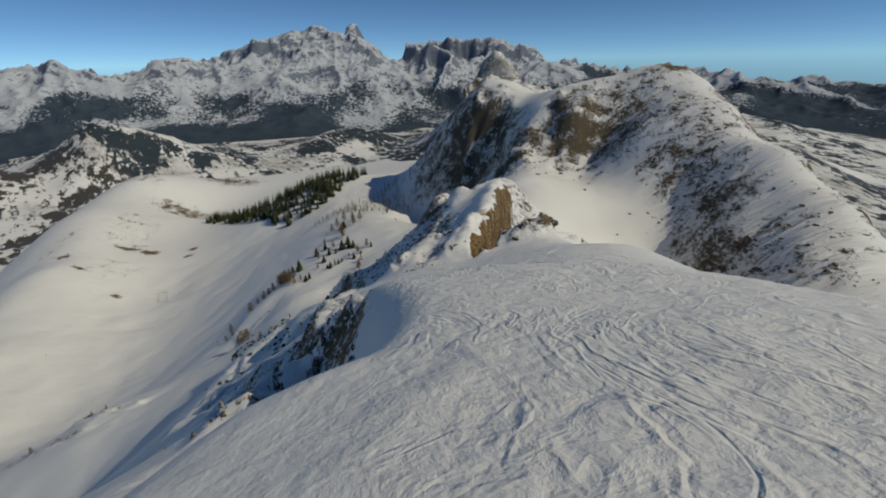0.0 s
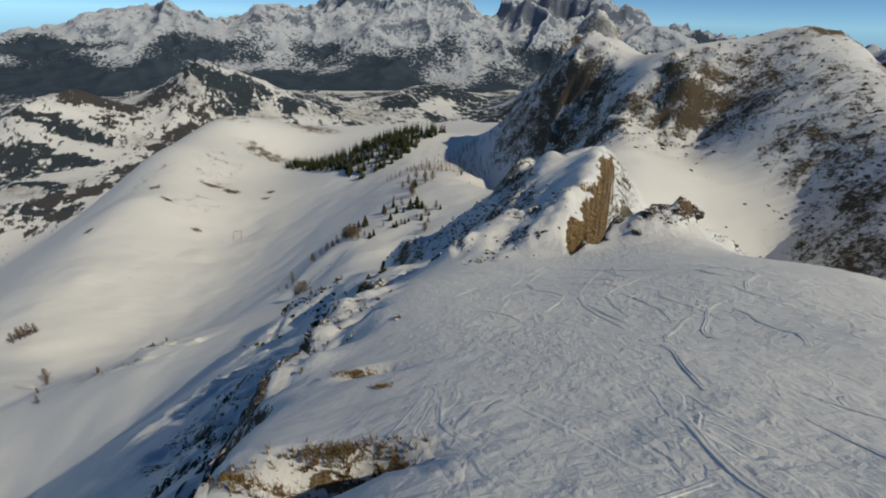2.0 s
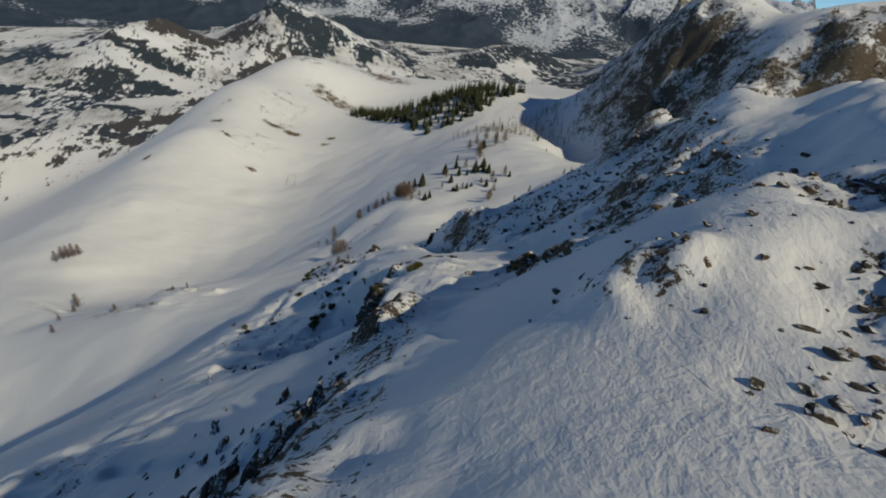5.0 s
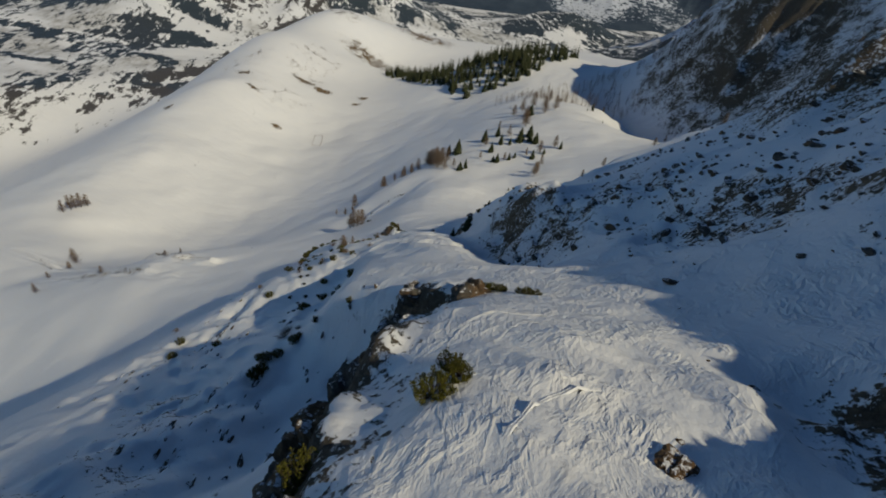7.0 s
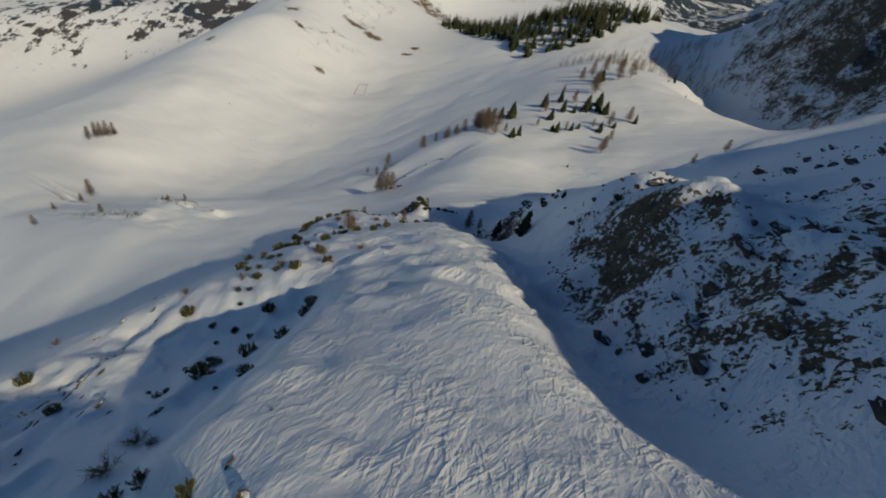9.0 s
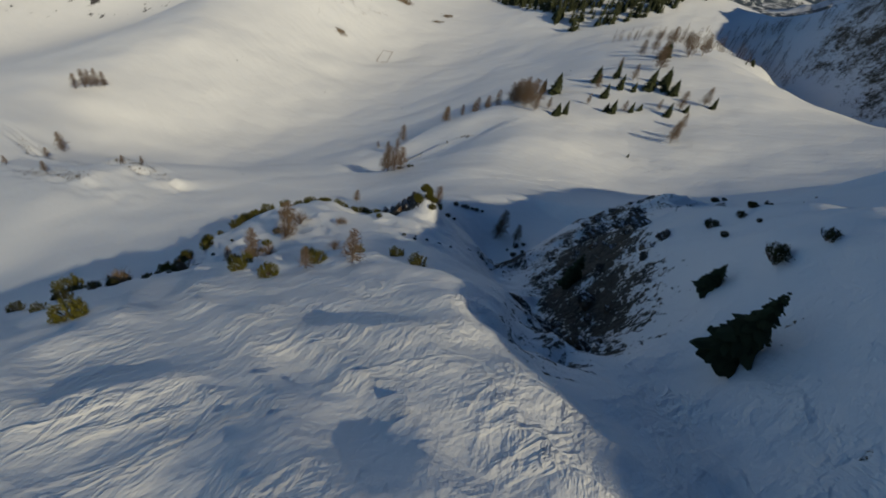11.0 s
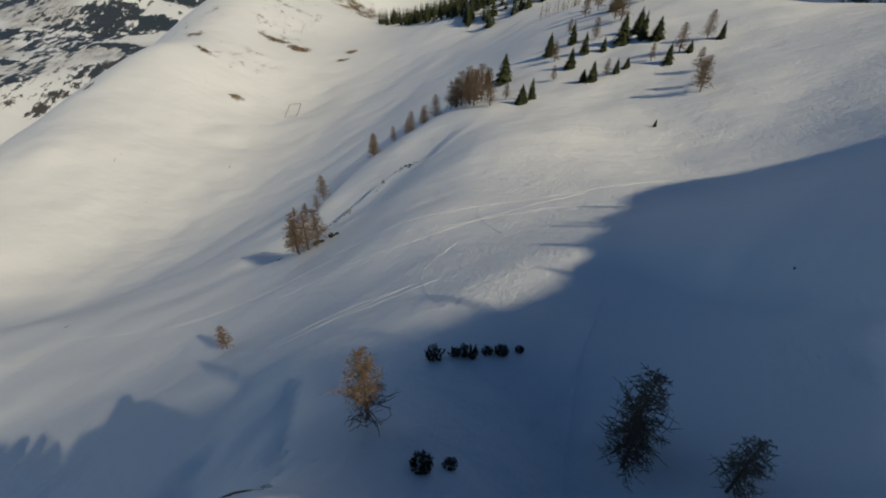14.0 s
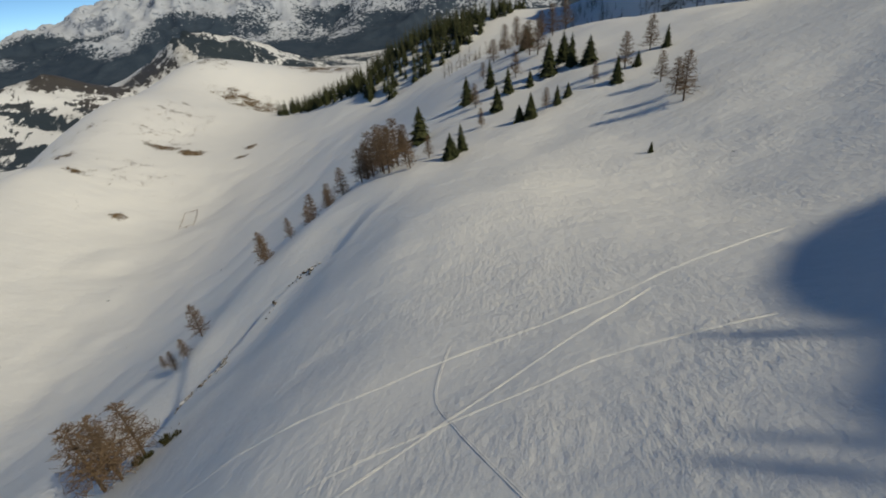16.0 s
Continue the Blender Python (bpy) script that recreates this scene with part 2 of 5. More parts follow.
def basin_depth(x, y):
    """How far a place lies inside the corrie under the brown cliff, in metres; below 0 outside."""
    wx = x + 1.6 * bumps(x, y, 5, 71) + 0.7 * bumps(x, y, 2, 72)
    wy = y + 1.6 * bumps(x, y, 5, 73) + 0.7 * bumps(x, y, 2, 74)
    d, _, _ = to_line(wx, wy, BASIN + BASIN[:1])
    return np.where(inside(wx, wy, BASIN), d, -d)


def shape(x, y):
    """The land with its cliffs, gully, crest and rib."""
    z = land(x, y)
    d = basin_depth(x, y)
    floor = np.interp(y, [86, 100, 125, 170, 235], [160, 138, 116, 102, 90])
    z = np.where(d > 0, z + (np.minimum(floor, z) - z) * smooth(0, 3.4, d), z)
    g, t, _ = to_line(x, y, CLIFF_CREST)
    z += np.where(d > 0, 0, (3.8 + 0.9 * bumps(x, y, 6, 83) + 0.6 * bumps(x, y, 2.5, 84)) * np.exp(-(g / 4.5) ** 2) * smooth(0, 0.2, t))
    g, t, _ = to_line(x, y, GULLY_LINE)
    z -= 5.0 * np.exp(-(g / 5.0) ** 2) * smooth(0, 0.12, t) * smooth(1, 0.8, t)
    g, t, _ = to_line(x, y, SPUR_CREST)
    z += 0.5 * np.exp(-(g / 5.0) ** 2) * smooth(0, 0.15, t) * smooth(1, 0.9, t)
    g, t, side = to_line(x, y, RIM_LINE)
    z -= 6.5 * smooth(0, 3.0, -side * g) * smooth(26, 8, g) * smooth(0.05, 0.4, t) * smooth(1, 0.8, t)
    g, t, side = to_line(x, y, WEST_EDGE)
    g = g + 1.5 * bumps(x, y, 6, 81) * smooth(25, 45, y)
    z -= (4.0 + 1.8 * smooth(0.6, 0.5, t)) * smooth(0, 5.0 + 2.0 * smooth(0.55, 0.45, t), -side * g) * smooth(40, 10, g) * smooth(0, 0.2, t) * smooth(1, 0.85, t)
    for line, drop, wide in ((LOWER_BANK, 2.2, 3), (UPPER_BANK, 1.6, 3), (SPUR_LIP, 3.5, 3), (SPUR_EDGE, 5.0, 7), (RIB_FACE, 4.0, 3)):
        g, t, side = to_line(x, y, line)
        z -= drop * smooth(0, wide, -side * g) * smooth(20 + 3 * wide, 2 * wide, g) * smooth(0, 0.15, t) * smooth(1, 0.85, t)
    g, t, side = to_line(x, y, RIB)
    z += np.interp(t, [0, 0.10, 0.28, 0.37, 0.48, 0.7, 0.93, 1], [0, 0, 5.4, 7.0, 5.2, 5.4, 5.2, 0]) * np.exp(-(g / 8.0) ** 2)
    g, t, side = to_line(x, y, TEETH)
    z += np.interp(t, [0, 0.12, 0.3, 0.5, 0.8, 1.0], TEETH_RISE) * (1 + 0.35 * bumps(x, y, 5, 86)) * np.exp(-(g / 7.0) ** 2)
    for line, rise in RIDGE_RISES:
        g, t, side = to_line(x, y, line)
        z += np.interp(t * (len(line) - 1), range(len(line)), rise) * np.exp(-(g / 6.0) ** 2)
    z += np.where(d > 0, 0, 3.0 * np.exp(-((x - 25) / 6.0) ** 2 - ((y - 99) / 3.6) ** 2))
    g, t, side = to_line(x, y, KNOB)
    z += np.interp(t, [0, 0.3, 0.8, 1], [0.3, 3.2, 4.4, 3.6]) * np.exp(-(g / np.where(side > 0, 2.7, 4.2)) ** 2)
    g = g + 0.5 * bumps(x, y, 2.2, 88)
    z -= np.interp(t, [0, 0.3, 0.8, 1], [0.0, 2.6, 4.6, 3.0]) * smooth(0.4, 6.6, -side * g) * smooth(18, 8, g)
    return z


# bare or half-bare ground: x, y, radius x, radius y, how bare, how brown
ROCKY = [
    (-54.5, 209, 3.8, 12, 0.80, 0.05), (-57, 225, 4.6, 12, 0.74, 0.05), (-58, 242, 6, 13, 0.70, 0.05), (-59, 259, 5, 10, 0.95, 0.12), (-54, 265, 7, 6, 0.95, 0.12), (-49, 250, 9, 8, 0.66, 0.1), (-67, 237, 5, 6, 0.85, 0.15), (-36, 187, 6, 10, 0.62, 0.4),
    (-24, 186, 16, 20, 0.55, 0.45), (-12, 166, 11, 13, 0.56, 0.4), (2, 148, 12, 32, 0.62, 0.4), (8, 205, 18, 36, 0.64, 0.4), (-37, 146, 5, 5, 1.0, 0.3), (-36, 140, 4, 7, 1.0, 0.3), (-39.5, 142, 5, 6, 0.9, 0.3),
    (6, 112, 6, 15, 0.80, 0.4), (3, 97, 5, 5, 0.62, 0.3), (-6.5, 99, 3.0, 3.5, 0.74, 0.3), (-10, 119, 4, 3.5, 0.9, 0.3), (-25, 111, 3.6, 7, 1.0, 0.2), (-1.5, 90.5, 3.0, 2, 0.62, 0.3), (24, 99, 8, 5, 0.80, 0.35), (36, 102, 9, 8, 0.70, 0.3), (-11, 132, 7, 6, 0.85, 0.5), (-33.5, 130, 3.6, 13, 1.0, 0.1),
    (-15, 58, 4.5, 30, 0.62, 0.5), (-22, 96, 5, 20, 0.70, 0.3), (-32, 122, 5, 11, 0.70, 0.2), (-44, 84, 10, 24, 0.52, 0.3),
    (-55, 130, 9, 24, 0.52, 0.2), (-80, 156, 10, 22, 0.46, 0.3), (40, 240, 24, 38, 0.66, 0.3), (-6, 30, 3, 9, 0.62, 0.95),
    (70, 580, 65, 90, 0.80, 0.15), (75, 690, 60, 75, 0.82, 0.2), (98, 480, 42, 50, 0.76, 0.2), (165, 505, 55, 40, 0.82, 0.3), (205, 475, 50, 45, 0.82, 0.3), (55, 400, 22, 60, 0.62, 0.4), (20, 640, 50, 70, 0.5, 0.3),
    (150, 470, 60, 50, 0.76, 0.3), (195, 455, 60, 55, 0.74, 0.3), (225, 500, 60, 40, 0.72, 0.4), (215, 370, 45, 60, 0.74, 0.25), (208, 310, 36, 45, 0.76, 0.25), (192, 262, 40, 40, 0.76, 0.25), (205, 215, 45, 35, 0.66, 0.2),
    (245, 420, 45, 80, 0.76, 0.2), (288, 425, 20, 60, 1.1, 0.7), (274, 320, 18, 55, 1.05, 0.5), (256, 250, 18, 40, 0.95, 0.4), (270, 511, 34, 22, 1.5, 1.0), (330, 2100, 220, 220, 0.58, 0.2), (520, 2350, 260, 260, 0.5, 0.2), (225, 520, 40, 26, 0.68, 0.25),
    (-468, 711, 17, 10, 1.6, 0.8), (-433, 708, 19, 10, 1.6, 0.85), (-370, 712, 14, 6, 1.6, 0.9), (-369, 692, 12, 5, 1.5, 0.9), (-412, 572, 10, 6, 1.5, 0.95), (-478, 614, 13, 7, 1.35, 0.6), (-523, 649, 16, 12, 1.3, 0.6), (-525, 517, 8, 8, 1.3, 0.6), (-555, 700, 30, 70, 0.60, 0.6), (-500, 790, 70, 70, 0.56, 0.6), (-450, 640, 60, 50, 0.56, 0.7), (-480, 740, 60, 60, 0.60, 0.7),
    (-470, 905, 80, 35, 1.1, 0.7), (-440, 1090, 90, 50, 1.2, 0.8), (-585, 985, 60, 45, 0.9, 0.5), (-520, 1180, 120, 60, 1.1, 0.7), (-250, 238, 60, 8, 0.75, 0.6), (-215, 254, 40, 7, 0.75, 0.5), (-330, 262, 60, 8, 0.7, 0.6),
    (-17, 66, 6, 16, 0.72, 0.3), (-22, 60, 7, 16, 0.66, 0.3), (-26, 58, 3, 2, 0.95, 0.95), (-7, 47, 2.2, 0.8, 0.95, 0.95), (-6, 37, 3, 0.9, 0.98, 0.95), (-3, 37.5, 1.6, 0.7, 0.95, 0.95), (-8, 17, 1.6, 4, 0.85, 0.9), (-30, 70, 10, 18, 0.55, 0.3), (-60, 138, 12, 6, 0.6, 0.4), (-14, 40, 4, 10, 0.78, 0.5), (-12, 24, 4.5, 12, 0.80, 0.5), (-28, 62, 7, 14, 0.72, 0.3), (-20, 84, 6, 12, 0.75, 0.3)]


def rock_share(x, y):
    share, brown, total = np.zeros(x.shape), np.zeros(x.shape), np.full(x.shape, 1e-6)
    for cx, cy, rx, ry, amount, tint in ROCKY:
        w = np.exp(-1.2 * (((x - cx) / rx) ** 2 + ((y - cy) / ry) ** 2) ** 1.5)
        share = np.maximum(share, amount * w)
        brown += w * tint
        total += w
    return share, brown / total


def height(x, y):
    d = np.hypot((x + 150) / 0.85, y - 480)
    z = np.zeros(x.shape)
    near, far = d < 1150, d > 750
    z[near] = shape(x[near], y[near])
    if far.any():
        w = smooth(750, 1150, d[far])
        z[far] = z[far] * (1 - w) + w * valley(x[far], y[far])
    return z


def relief(x, y):
    """Wind ripples, hummocks and broken rock on top of the lie of the land."""
    share = np.minimum(rock_share(x, y)[0], 0.9)
    near = smooth(900, 300, np.hypot(x + 60, y - 200))
    near_path = smooth(75, 35, np.abs(x - np.interp(y, [0, 110, 200, 285, 340], [0, -22, -60, -92, -98]))) * smooth(420, 340, y)
    z = near * (0.9 * fractal(x, y, 26, 3, 5) * 0.5 + share * 2.2 * fractal(x, y, 7, 4, 9, 0.6))
    wind = 1.2
    u, v = x * math.cos(wind) + y * math.sin(wind), -x * math.sin(wind) + y * math.cos(wind)
    u = u + 1.4 * bumps(x, y, 9, 15)
    ripple = 1 - np.abs(bumps(u, v * 0.34, 2.1, 17))
    z += near_path * (1 - 0.75 * smooth(238, 262, y)) * np.maximum(0, 1 - share) * (0.55 + 0.3 * smooth(140, 155, y) * smooth(195, 180, y)) * (ripple ** 2 + 0.4 * fractal(u, v * 0.5, 1.6, 2, 19)) * (0.3 + 0.7 * smooth(90, 125, y)) * (0.45 + 0.55 * smooth(-0.2, 0.5, bumps(x, y, 16, 23)))
    far = smooth(500, 1000, np.hypot(x + 60, y - 200))
    crag = smooth(0.55, 0.85, share) * smooth(300, 420, y) * smooth(190, 150, x) * smooth(-150, -60, x)
    z += smooth(150, 400, np.hypot(x + 60, y - 200)) * (1 - far * 0.5) * (np.where(x < -200, 0.12, np.where((x > 120) & (y < 560), 0.35, 1.0)) * share * 9 * (ridged(x, y, 55, 5, 31) - 0.9) + crag * 20 * (ridged(x, y, 27, 5, 36) - 0.95) + 0.8 * fractal(x, y, 70, 3, 33))
    z += 1.5 * smooth(60, 140, np.hypot(x + 60, y - 200)) * smooth(700, 500, np.hypot(x + 60, y - 200)) * fractal(x, y, 48, 3, 37) * np.maximum(0, 1 - share)
    return z


def surface(x, y):
    return height(x, y) + relief(x, y)


def spots_on(places):
    """Places on the ground for many (x, y, ...)."""
    xy = np.array([p[:2] for p in places], float)
    return [Vector((a, b, c)) for (a, b), c in zip(xy, surface(xy[:, 0], xy[:, 1]))]


def spot(x, y, sink=0.0):
    """The place on the ground at x, y."""
    z = surface(np.array([float(x)]), np.array([float(y)]))[0]
    return Vector((x, y, z - sink))


# ---- ground ----
def stretch(start, lo, hi, end, step, grow):
    """Stations from start to end, step apart between lo and hi and ever wider beyond."""
    mid = list(np.arange(lo, hi, step))
    for sign, stop, seq in ((1, end, mid), (-1, start, None)):
        h, v = step, (mid[-1] if sign > 0 else mid[0])
        out = []
        while (v < stop) if sign > 0 else (v > stop):
            h *= 1 + grow
            v += sign * h
            out.append(v)
        mid = mid + out if sign > 0 else out[::-1] + mid
    return np.array(mid)


def grid_mesh(name, xx, yy, zz):
    """A sheet of quads over a grid of stations."""
    r, c = xx.shape
    me = bpy.data.meshes.new(name)
    me.vertices.add(r * c)
    me.vertices.foreach_set("co", np.stack([xx, yy, zz], 2).astype(np.float32).ravel())
    i = (np.arange(r - 1)[:, None] * c + np.arange(c - 1)).ravel()
    quads = np.stack([i, i + 1, i + c + 1, i + c], 1).astype(np.int32)
    me.loops.add(quads.size)
    me.loops.foreach_set("vertex_index", quads.ravel())
    me.polygons.add(len(quads))
    me.polygons.foreach_set("loop_start", np.arange(0, quads.size, 4, dtype=np.int32))
    me.polygons.foreach_set("loop_total", np.full(len(quads), 4, dtype=np.int32))
    me.polygons.foreach_set("use_smooth", np.ones(len(quads), dtype=bool))
    me.update()
    me.validate()
    return me


ground_mat, nodes, links, bsdf = material("snow_and_rock")
geo = node(nodes, links, "ShaderNodeNewGeometry")
coord = geo.outputs["Position"]
rock_at = node(nodes, links, "ShaderNodeAttribute", attribute_name="rock").outputs["Fac"]
brown_at = node(nodes, links, "ShaderNodeAttribute", attribute_name="brown").outputs["Fac"]
wood_at = node(nodes, links, "ShaderNodeAttribute", attribute_name="wood").outputs["Fac"]
field_at = node(nodes, links, "ShaderNodeAttribute", attribute_name="field").outputs["Fac"]
steep = maths(nodes, links, "SUBTRACT", 1.0, node(nodes, links, "ShaderNodeSeparateXYZ", {0: geo.outputs["Normal"]}).outputs[2])
rough_noise = node(nodes, links, "ShaderNodeTexNoise", {"Vector": coord, "Scale": 0.42, "Detail": 9.0, "Roughness": 0.62}).outputs["Fac"]
fine_noise = node(nodes, links, "ShaderNodeTexNoise", {"Vector": coord, "Scale": 2.2, "Detail": 8.0, "Roughness": 0.7}).outputs["Fac"]
wide_noise = node(nodes, links, "ShaderNodeTexNoise", {"Vector": coord, "Scale": 0.045, "Detail": 6.0, "Roughness": 0.6}).outputs["Fac"]
# rock shows where the ground is bare, steep and rough
bare = maths(nodes, links, "ADD", rock_at, maths(nodes, links, "MULTIPLY", maths(nodes, links, "SUBTRACT", steep, 0.34), 1.5))
bare = maths(nodes, links, "ADD", bare, maths(nodes, links, "MULTIPLY", maths(nodes, links, "SUBTRACT", rough_noise, 0.5), 2.1))
bare = maths(nodes, links, "ADD", bare, maths(nodes, links, "MULTIPLY", maths(nodes, links, "SUBTRACT", fine_noise, 0.5), 3.0))
broad_at = node(nodes, links, "ShaderNodeAttribute", attribute_name="broad").outputs["Fac"]
clusters = node(nodes, links, "ShaderNodeTexNoise", {"Vector": coord, "Scale": 0.075, "Detail": 9.0, "Roughness": 0.68}).outputs["Fac"]
bare = maths(nodes, links, "ADD", bare, maths(nodes, links, "MULTIPLY", maths(nodes, links, "MULTIPLY", maths(nodes, links, "SUBTRACT", clusters, 0.52), 3.2), broad_at))
blocks = node(nodes, links, "ShaderNodeTexVoronoi", {"Vector": coord, "Scale": 0.75, "Randomness": 1.0}, feature="DISTANCE_TO_EDGE").outputs["Distance"]
bare = maths(nodes, links, "SUBTRACT", maths(nodes, links, "ADD", bare, maths(nodes, links, "MULTIPLY", maths(nodes, links, "MULTIPLY", rock_at, 2.5, True), 0.35)), 0.35)
mask = ramp(nodes, links, bare, (0.56, (0, 0, 0)), (0.66, (1, 1, 1)))
dark_rock = ramp(nodes, links, fine_noise, (0.3, (0.034, 0.031, 0.027)), (0.55, (0.10, 0.09, 0.074)), (0.75, (0.20, 0.18, 0.145)))
streak_way = node(nodes, links, "ShaderNodeMapping", {"Vector": coord, "Scale": (1.0, 1.0, 0.12)}).outputs[0]
streaks = node(nodes, links, "ShaderNodeTexNoise", {"Vector": streak_way, "Scale": 0.9, "Detail": 6.0, "Roughness": 0.65}).outputs["Fac"]
streaks = maths(nodes, links, "ADD", maths(nodes, links, "MULTIPLY", streaks, 0.65), maths(nodes, links, "MULTIPLY", fine_noise, 0.35))
brown_rock = ramp(nodes, links, streaks, (0.36, (0.085, 0.052, 0.028)), (0.50, (0.25, 0.165, 0.085)), (0.64, (0.42, 0.31, 0.18)))
stone = mix_colour(nodes, links, brown_at, dark_rock, brown_rock)
snow_col = mix_colour(nodes, links, wide_noise, (0.80, 0.81, 0.83, 1), (0.89, 0.885, 0.87, 1))
snow_col = mix_colour(nodes, links, maths(nodes, links, "MULTIPLY", fine_noise, 0.25), snow_col, (0.74, 0.74, 0.74, 1))
top = mix_colour(nodes, links, mask, snow_col, stone)
# woods and fields of the far valley
strip_way = node(nodes, links, "ShaderNodeMapping", {"Vector": coord, "Rotation": (0, 0, -0.57)}).outputs[0]
strip_way = node(nodes, links, "ShaderNodeMapping", {"Vector": strip_way, "Scale": (1.0, 0.4, 0.6)}).outputs[0]
wood_noise = node(nodes, links, "ShaderNodeTexNoise", {"Vector": strip_way, "Scale": 0.05, "Detail": 9.0, "Roughness": 0.72}).outputs["Fac"]
wood_fac = ramp(nodes, links, maths(nodes, links, "ADD", wood_at, maths(nodes, links, "MULTIPLY", maths(nodes, links, "SUBTRACT", wood_noise, 0.5), 2.6)), (0.47, (0, 0, 0)), (0.53, (1, 1, 1)))
leafless = node(nodes, links, "ShaderNodeAttribute", attribute_name="leafless").outputs["Fac"]
# needle woods are coloured bluish to stand in for distance haze
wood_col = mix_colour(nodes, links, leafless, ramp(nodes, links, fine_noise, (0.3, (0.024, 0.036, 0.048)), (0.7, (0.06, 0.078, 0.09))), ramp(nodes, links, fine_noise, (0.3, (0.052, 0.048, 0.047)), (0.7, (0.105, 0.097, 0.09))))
field_col = ramp(nodes, links, wood_noise, (0.4, (0.62, 0.62, 0.62)), (0.62, (0.22, 0.20, 0.15)))
top = mix_colour(nodes, links, field_at, top, field_col)
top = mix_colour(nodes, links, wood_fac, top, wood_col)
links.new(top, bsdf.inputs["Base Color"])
links.new(ramp(nodes, links, mask, (0, (0.55, 0.55, 0.55)), (1, (0.85, 0.85, 0.85))), bsdf.inputs["Roughness"])
bsdf.inputs["Specular IOR Level"].default_value = 0.25
crust = node(nodes, links, "ShaderNodeMapping", {"Vector": coord, "Rotation": (0, 0, 1.2), "Scale": (1.0, 0.35, 1.0)}).outputs[0]
crust_noise = node(nodes, links, "ShaderNodeTexNoise", {"Vector": crust, "Scale": 1.7, "Detail": 7.0, "Roughness": 0.62}).outputs["Fac"]
patch = ramp(nodes, links, node(nodes, links, "ShaderNodeTexNoise", {"Vector": coord, "Scale": 0.09, "Detail": 3.0}).outputs["Fac"], (0.42, (0.12, 0.12, 0.12)), (0.62, (1, 1, 1)))
lumps = node(nodes, links, "ShaderNodeTexNoise", {"Vector": coord, "Scale": 0.8, "Detail": 6.0, "Roughness": 0.55}).outputs["Fac"]
crust_noise = maths(nodes, links, "ADD", maths(nodes, links, "MULTIPLY", maths(nodes, links, "MULTIPLY", crust_noise, patch), 0.55), maths(nodes, links, "MULTIPLY", lumps, 0.55))
lift = maths(nodes, links, "ADD", maths(nodes, links, "MULTIPLY", crust_noise, 0.30), maths(nodes, links, "MULTIPLY", maths(nodes, links, "MULTIPLY", mask, fine_noise), 0.9))
# furrows left by skis on the open snow, swerving with the lie of the slope
skied_at = node(nodes, links, "ShaderNodeAttribute", attribute_name="skied").outputs["Fac"]
sway = node(nodes, links, "ShaderNodeTexNoise", {"Vector": coord, "Scale": 0.075, "Detail": 1.5}).outputs["Color"]
sway = node(nodes, links, "ShaderNodeVectorMath", {0: sway, 1: (7.0, 7.0, 0.0)}, operation="MULTIPLY").outputs[0]
bent = node(nodes, links, "ShaderNodeVectorMath", {0: coord, 1: sway}, operation="ADD").outputs[0]
for turn, scale, weight, seed in ((0.10, 0.60, 0.075, 1.0), (-0.35, 0.46, 0.075, 4.0), (0.60, 0.70, 0.05, 8.0)):
    turned = node(nodes, links, "ShaderNodeMapping", {"Vector": bent, "Rotation": (0, 0, turn)}).outputs[0]
    lane = node(nodes, links, "ShaderNodeMapping", {"Vector": turned, "Scale": (1.0, 0.36, 0.3)}).outputs[0]
    swerve = node(nodes, links, "ShaderNodeTexNoise", {"Vector": lane, "Scale": scale, "Detail": 3.0, "Roughness": 0.45, "W": seed, "Distortion": 0.4}, noise_dimensions="4D").outputs["Fac"]
    edge = ramp(nodes, links, swerve, (0.38, (0, 0, 0)), (0.45, (0.5, 0.5, 0.5)), (0.48, (0.1, 0.1, 0.1)), (0.51, (1, 1, 1)), (0.56, (0.3, 0.3, 0.3)), (0.60, (0.5, 0.5, 0.5)), (0.68, (0, 0, 0)))
    spots = node(nodes, links, "ShaderNodeTexNoise", {"Vector": coord, "Scale": 0.16, "Detail": 4.0, "Roughness": 0.6, "W": seed}, noise_dimensions="4D").outputs["Fac"]
    where = ramp(nodes, links, spots, (0.45, (0, 0, 0)), (0.60, (1, 1, 1)))
    furrow = maths(nodes, links, "MULTIPLY", maths(nodes, links, "MULTIPLY", edge, where), maths(nodes, links, "MULTIPLY", skied_at, weight))
    lift = maths(nodes, links, "ADD", lift, furrow)
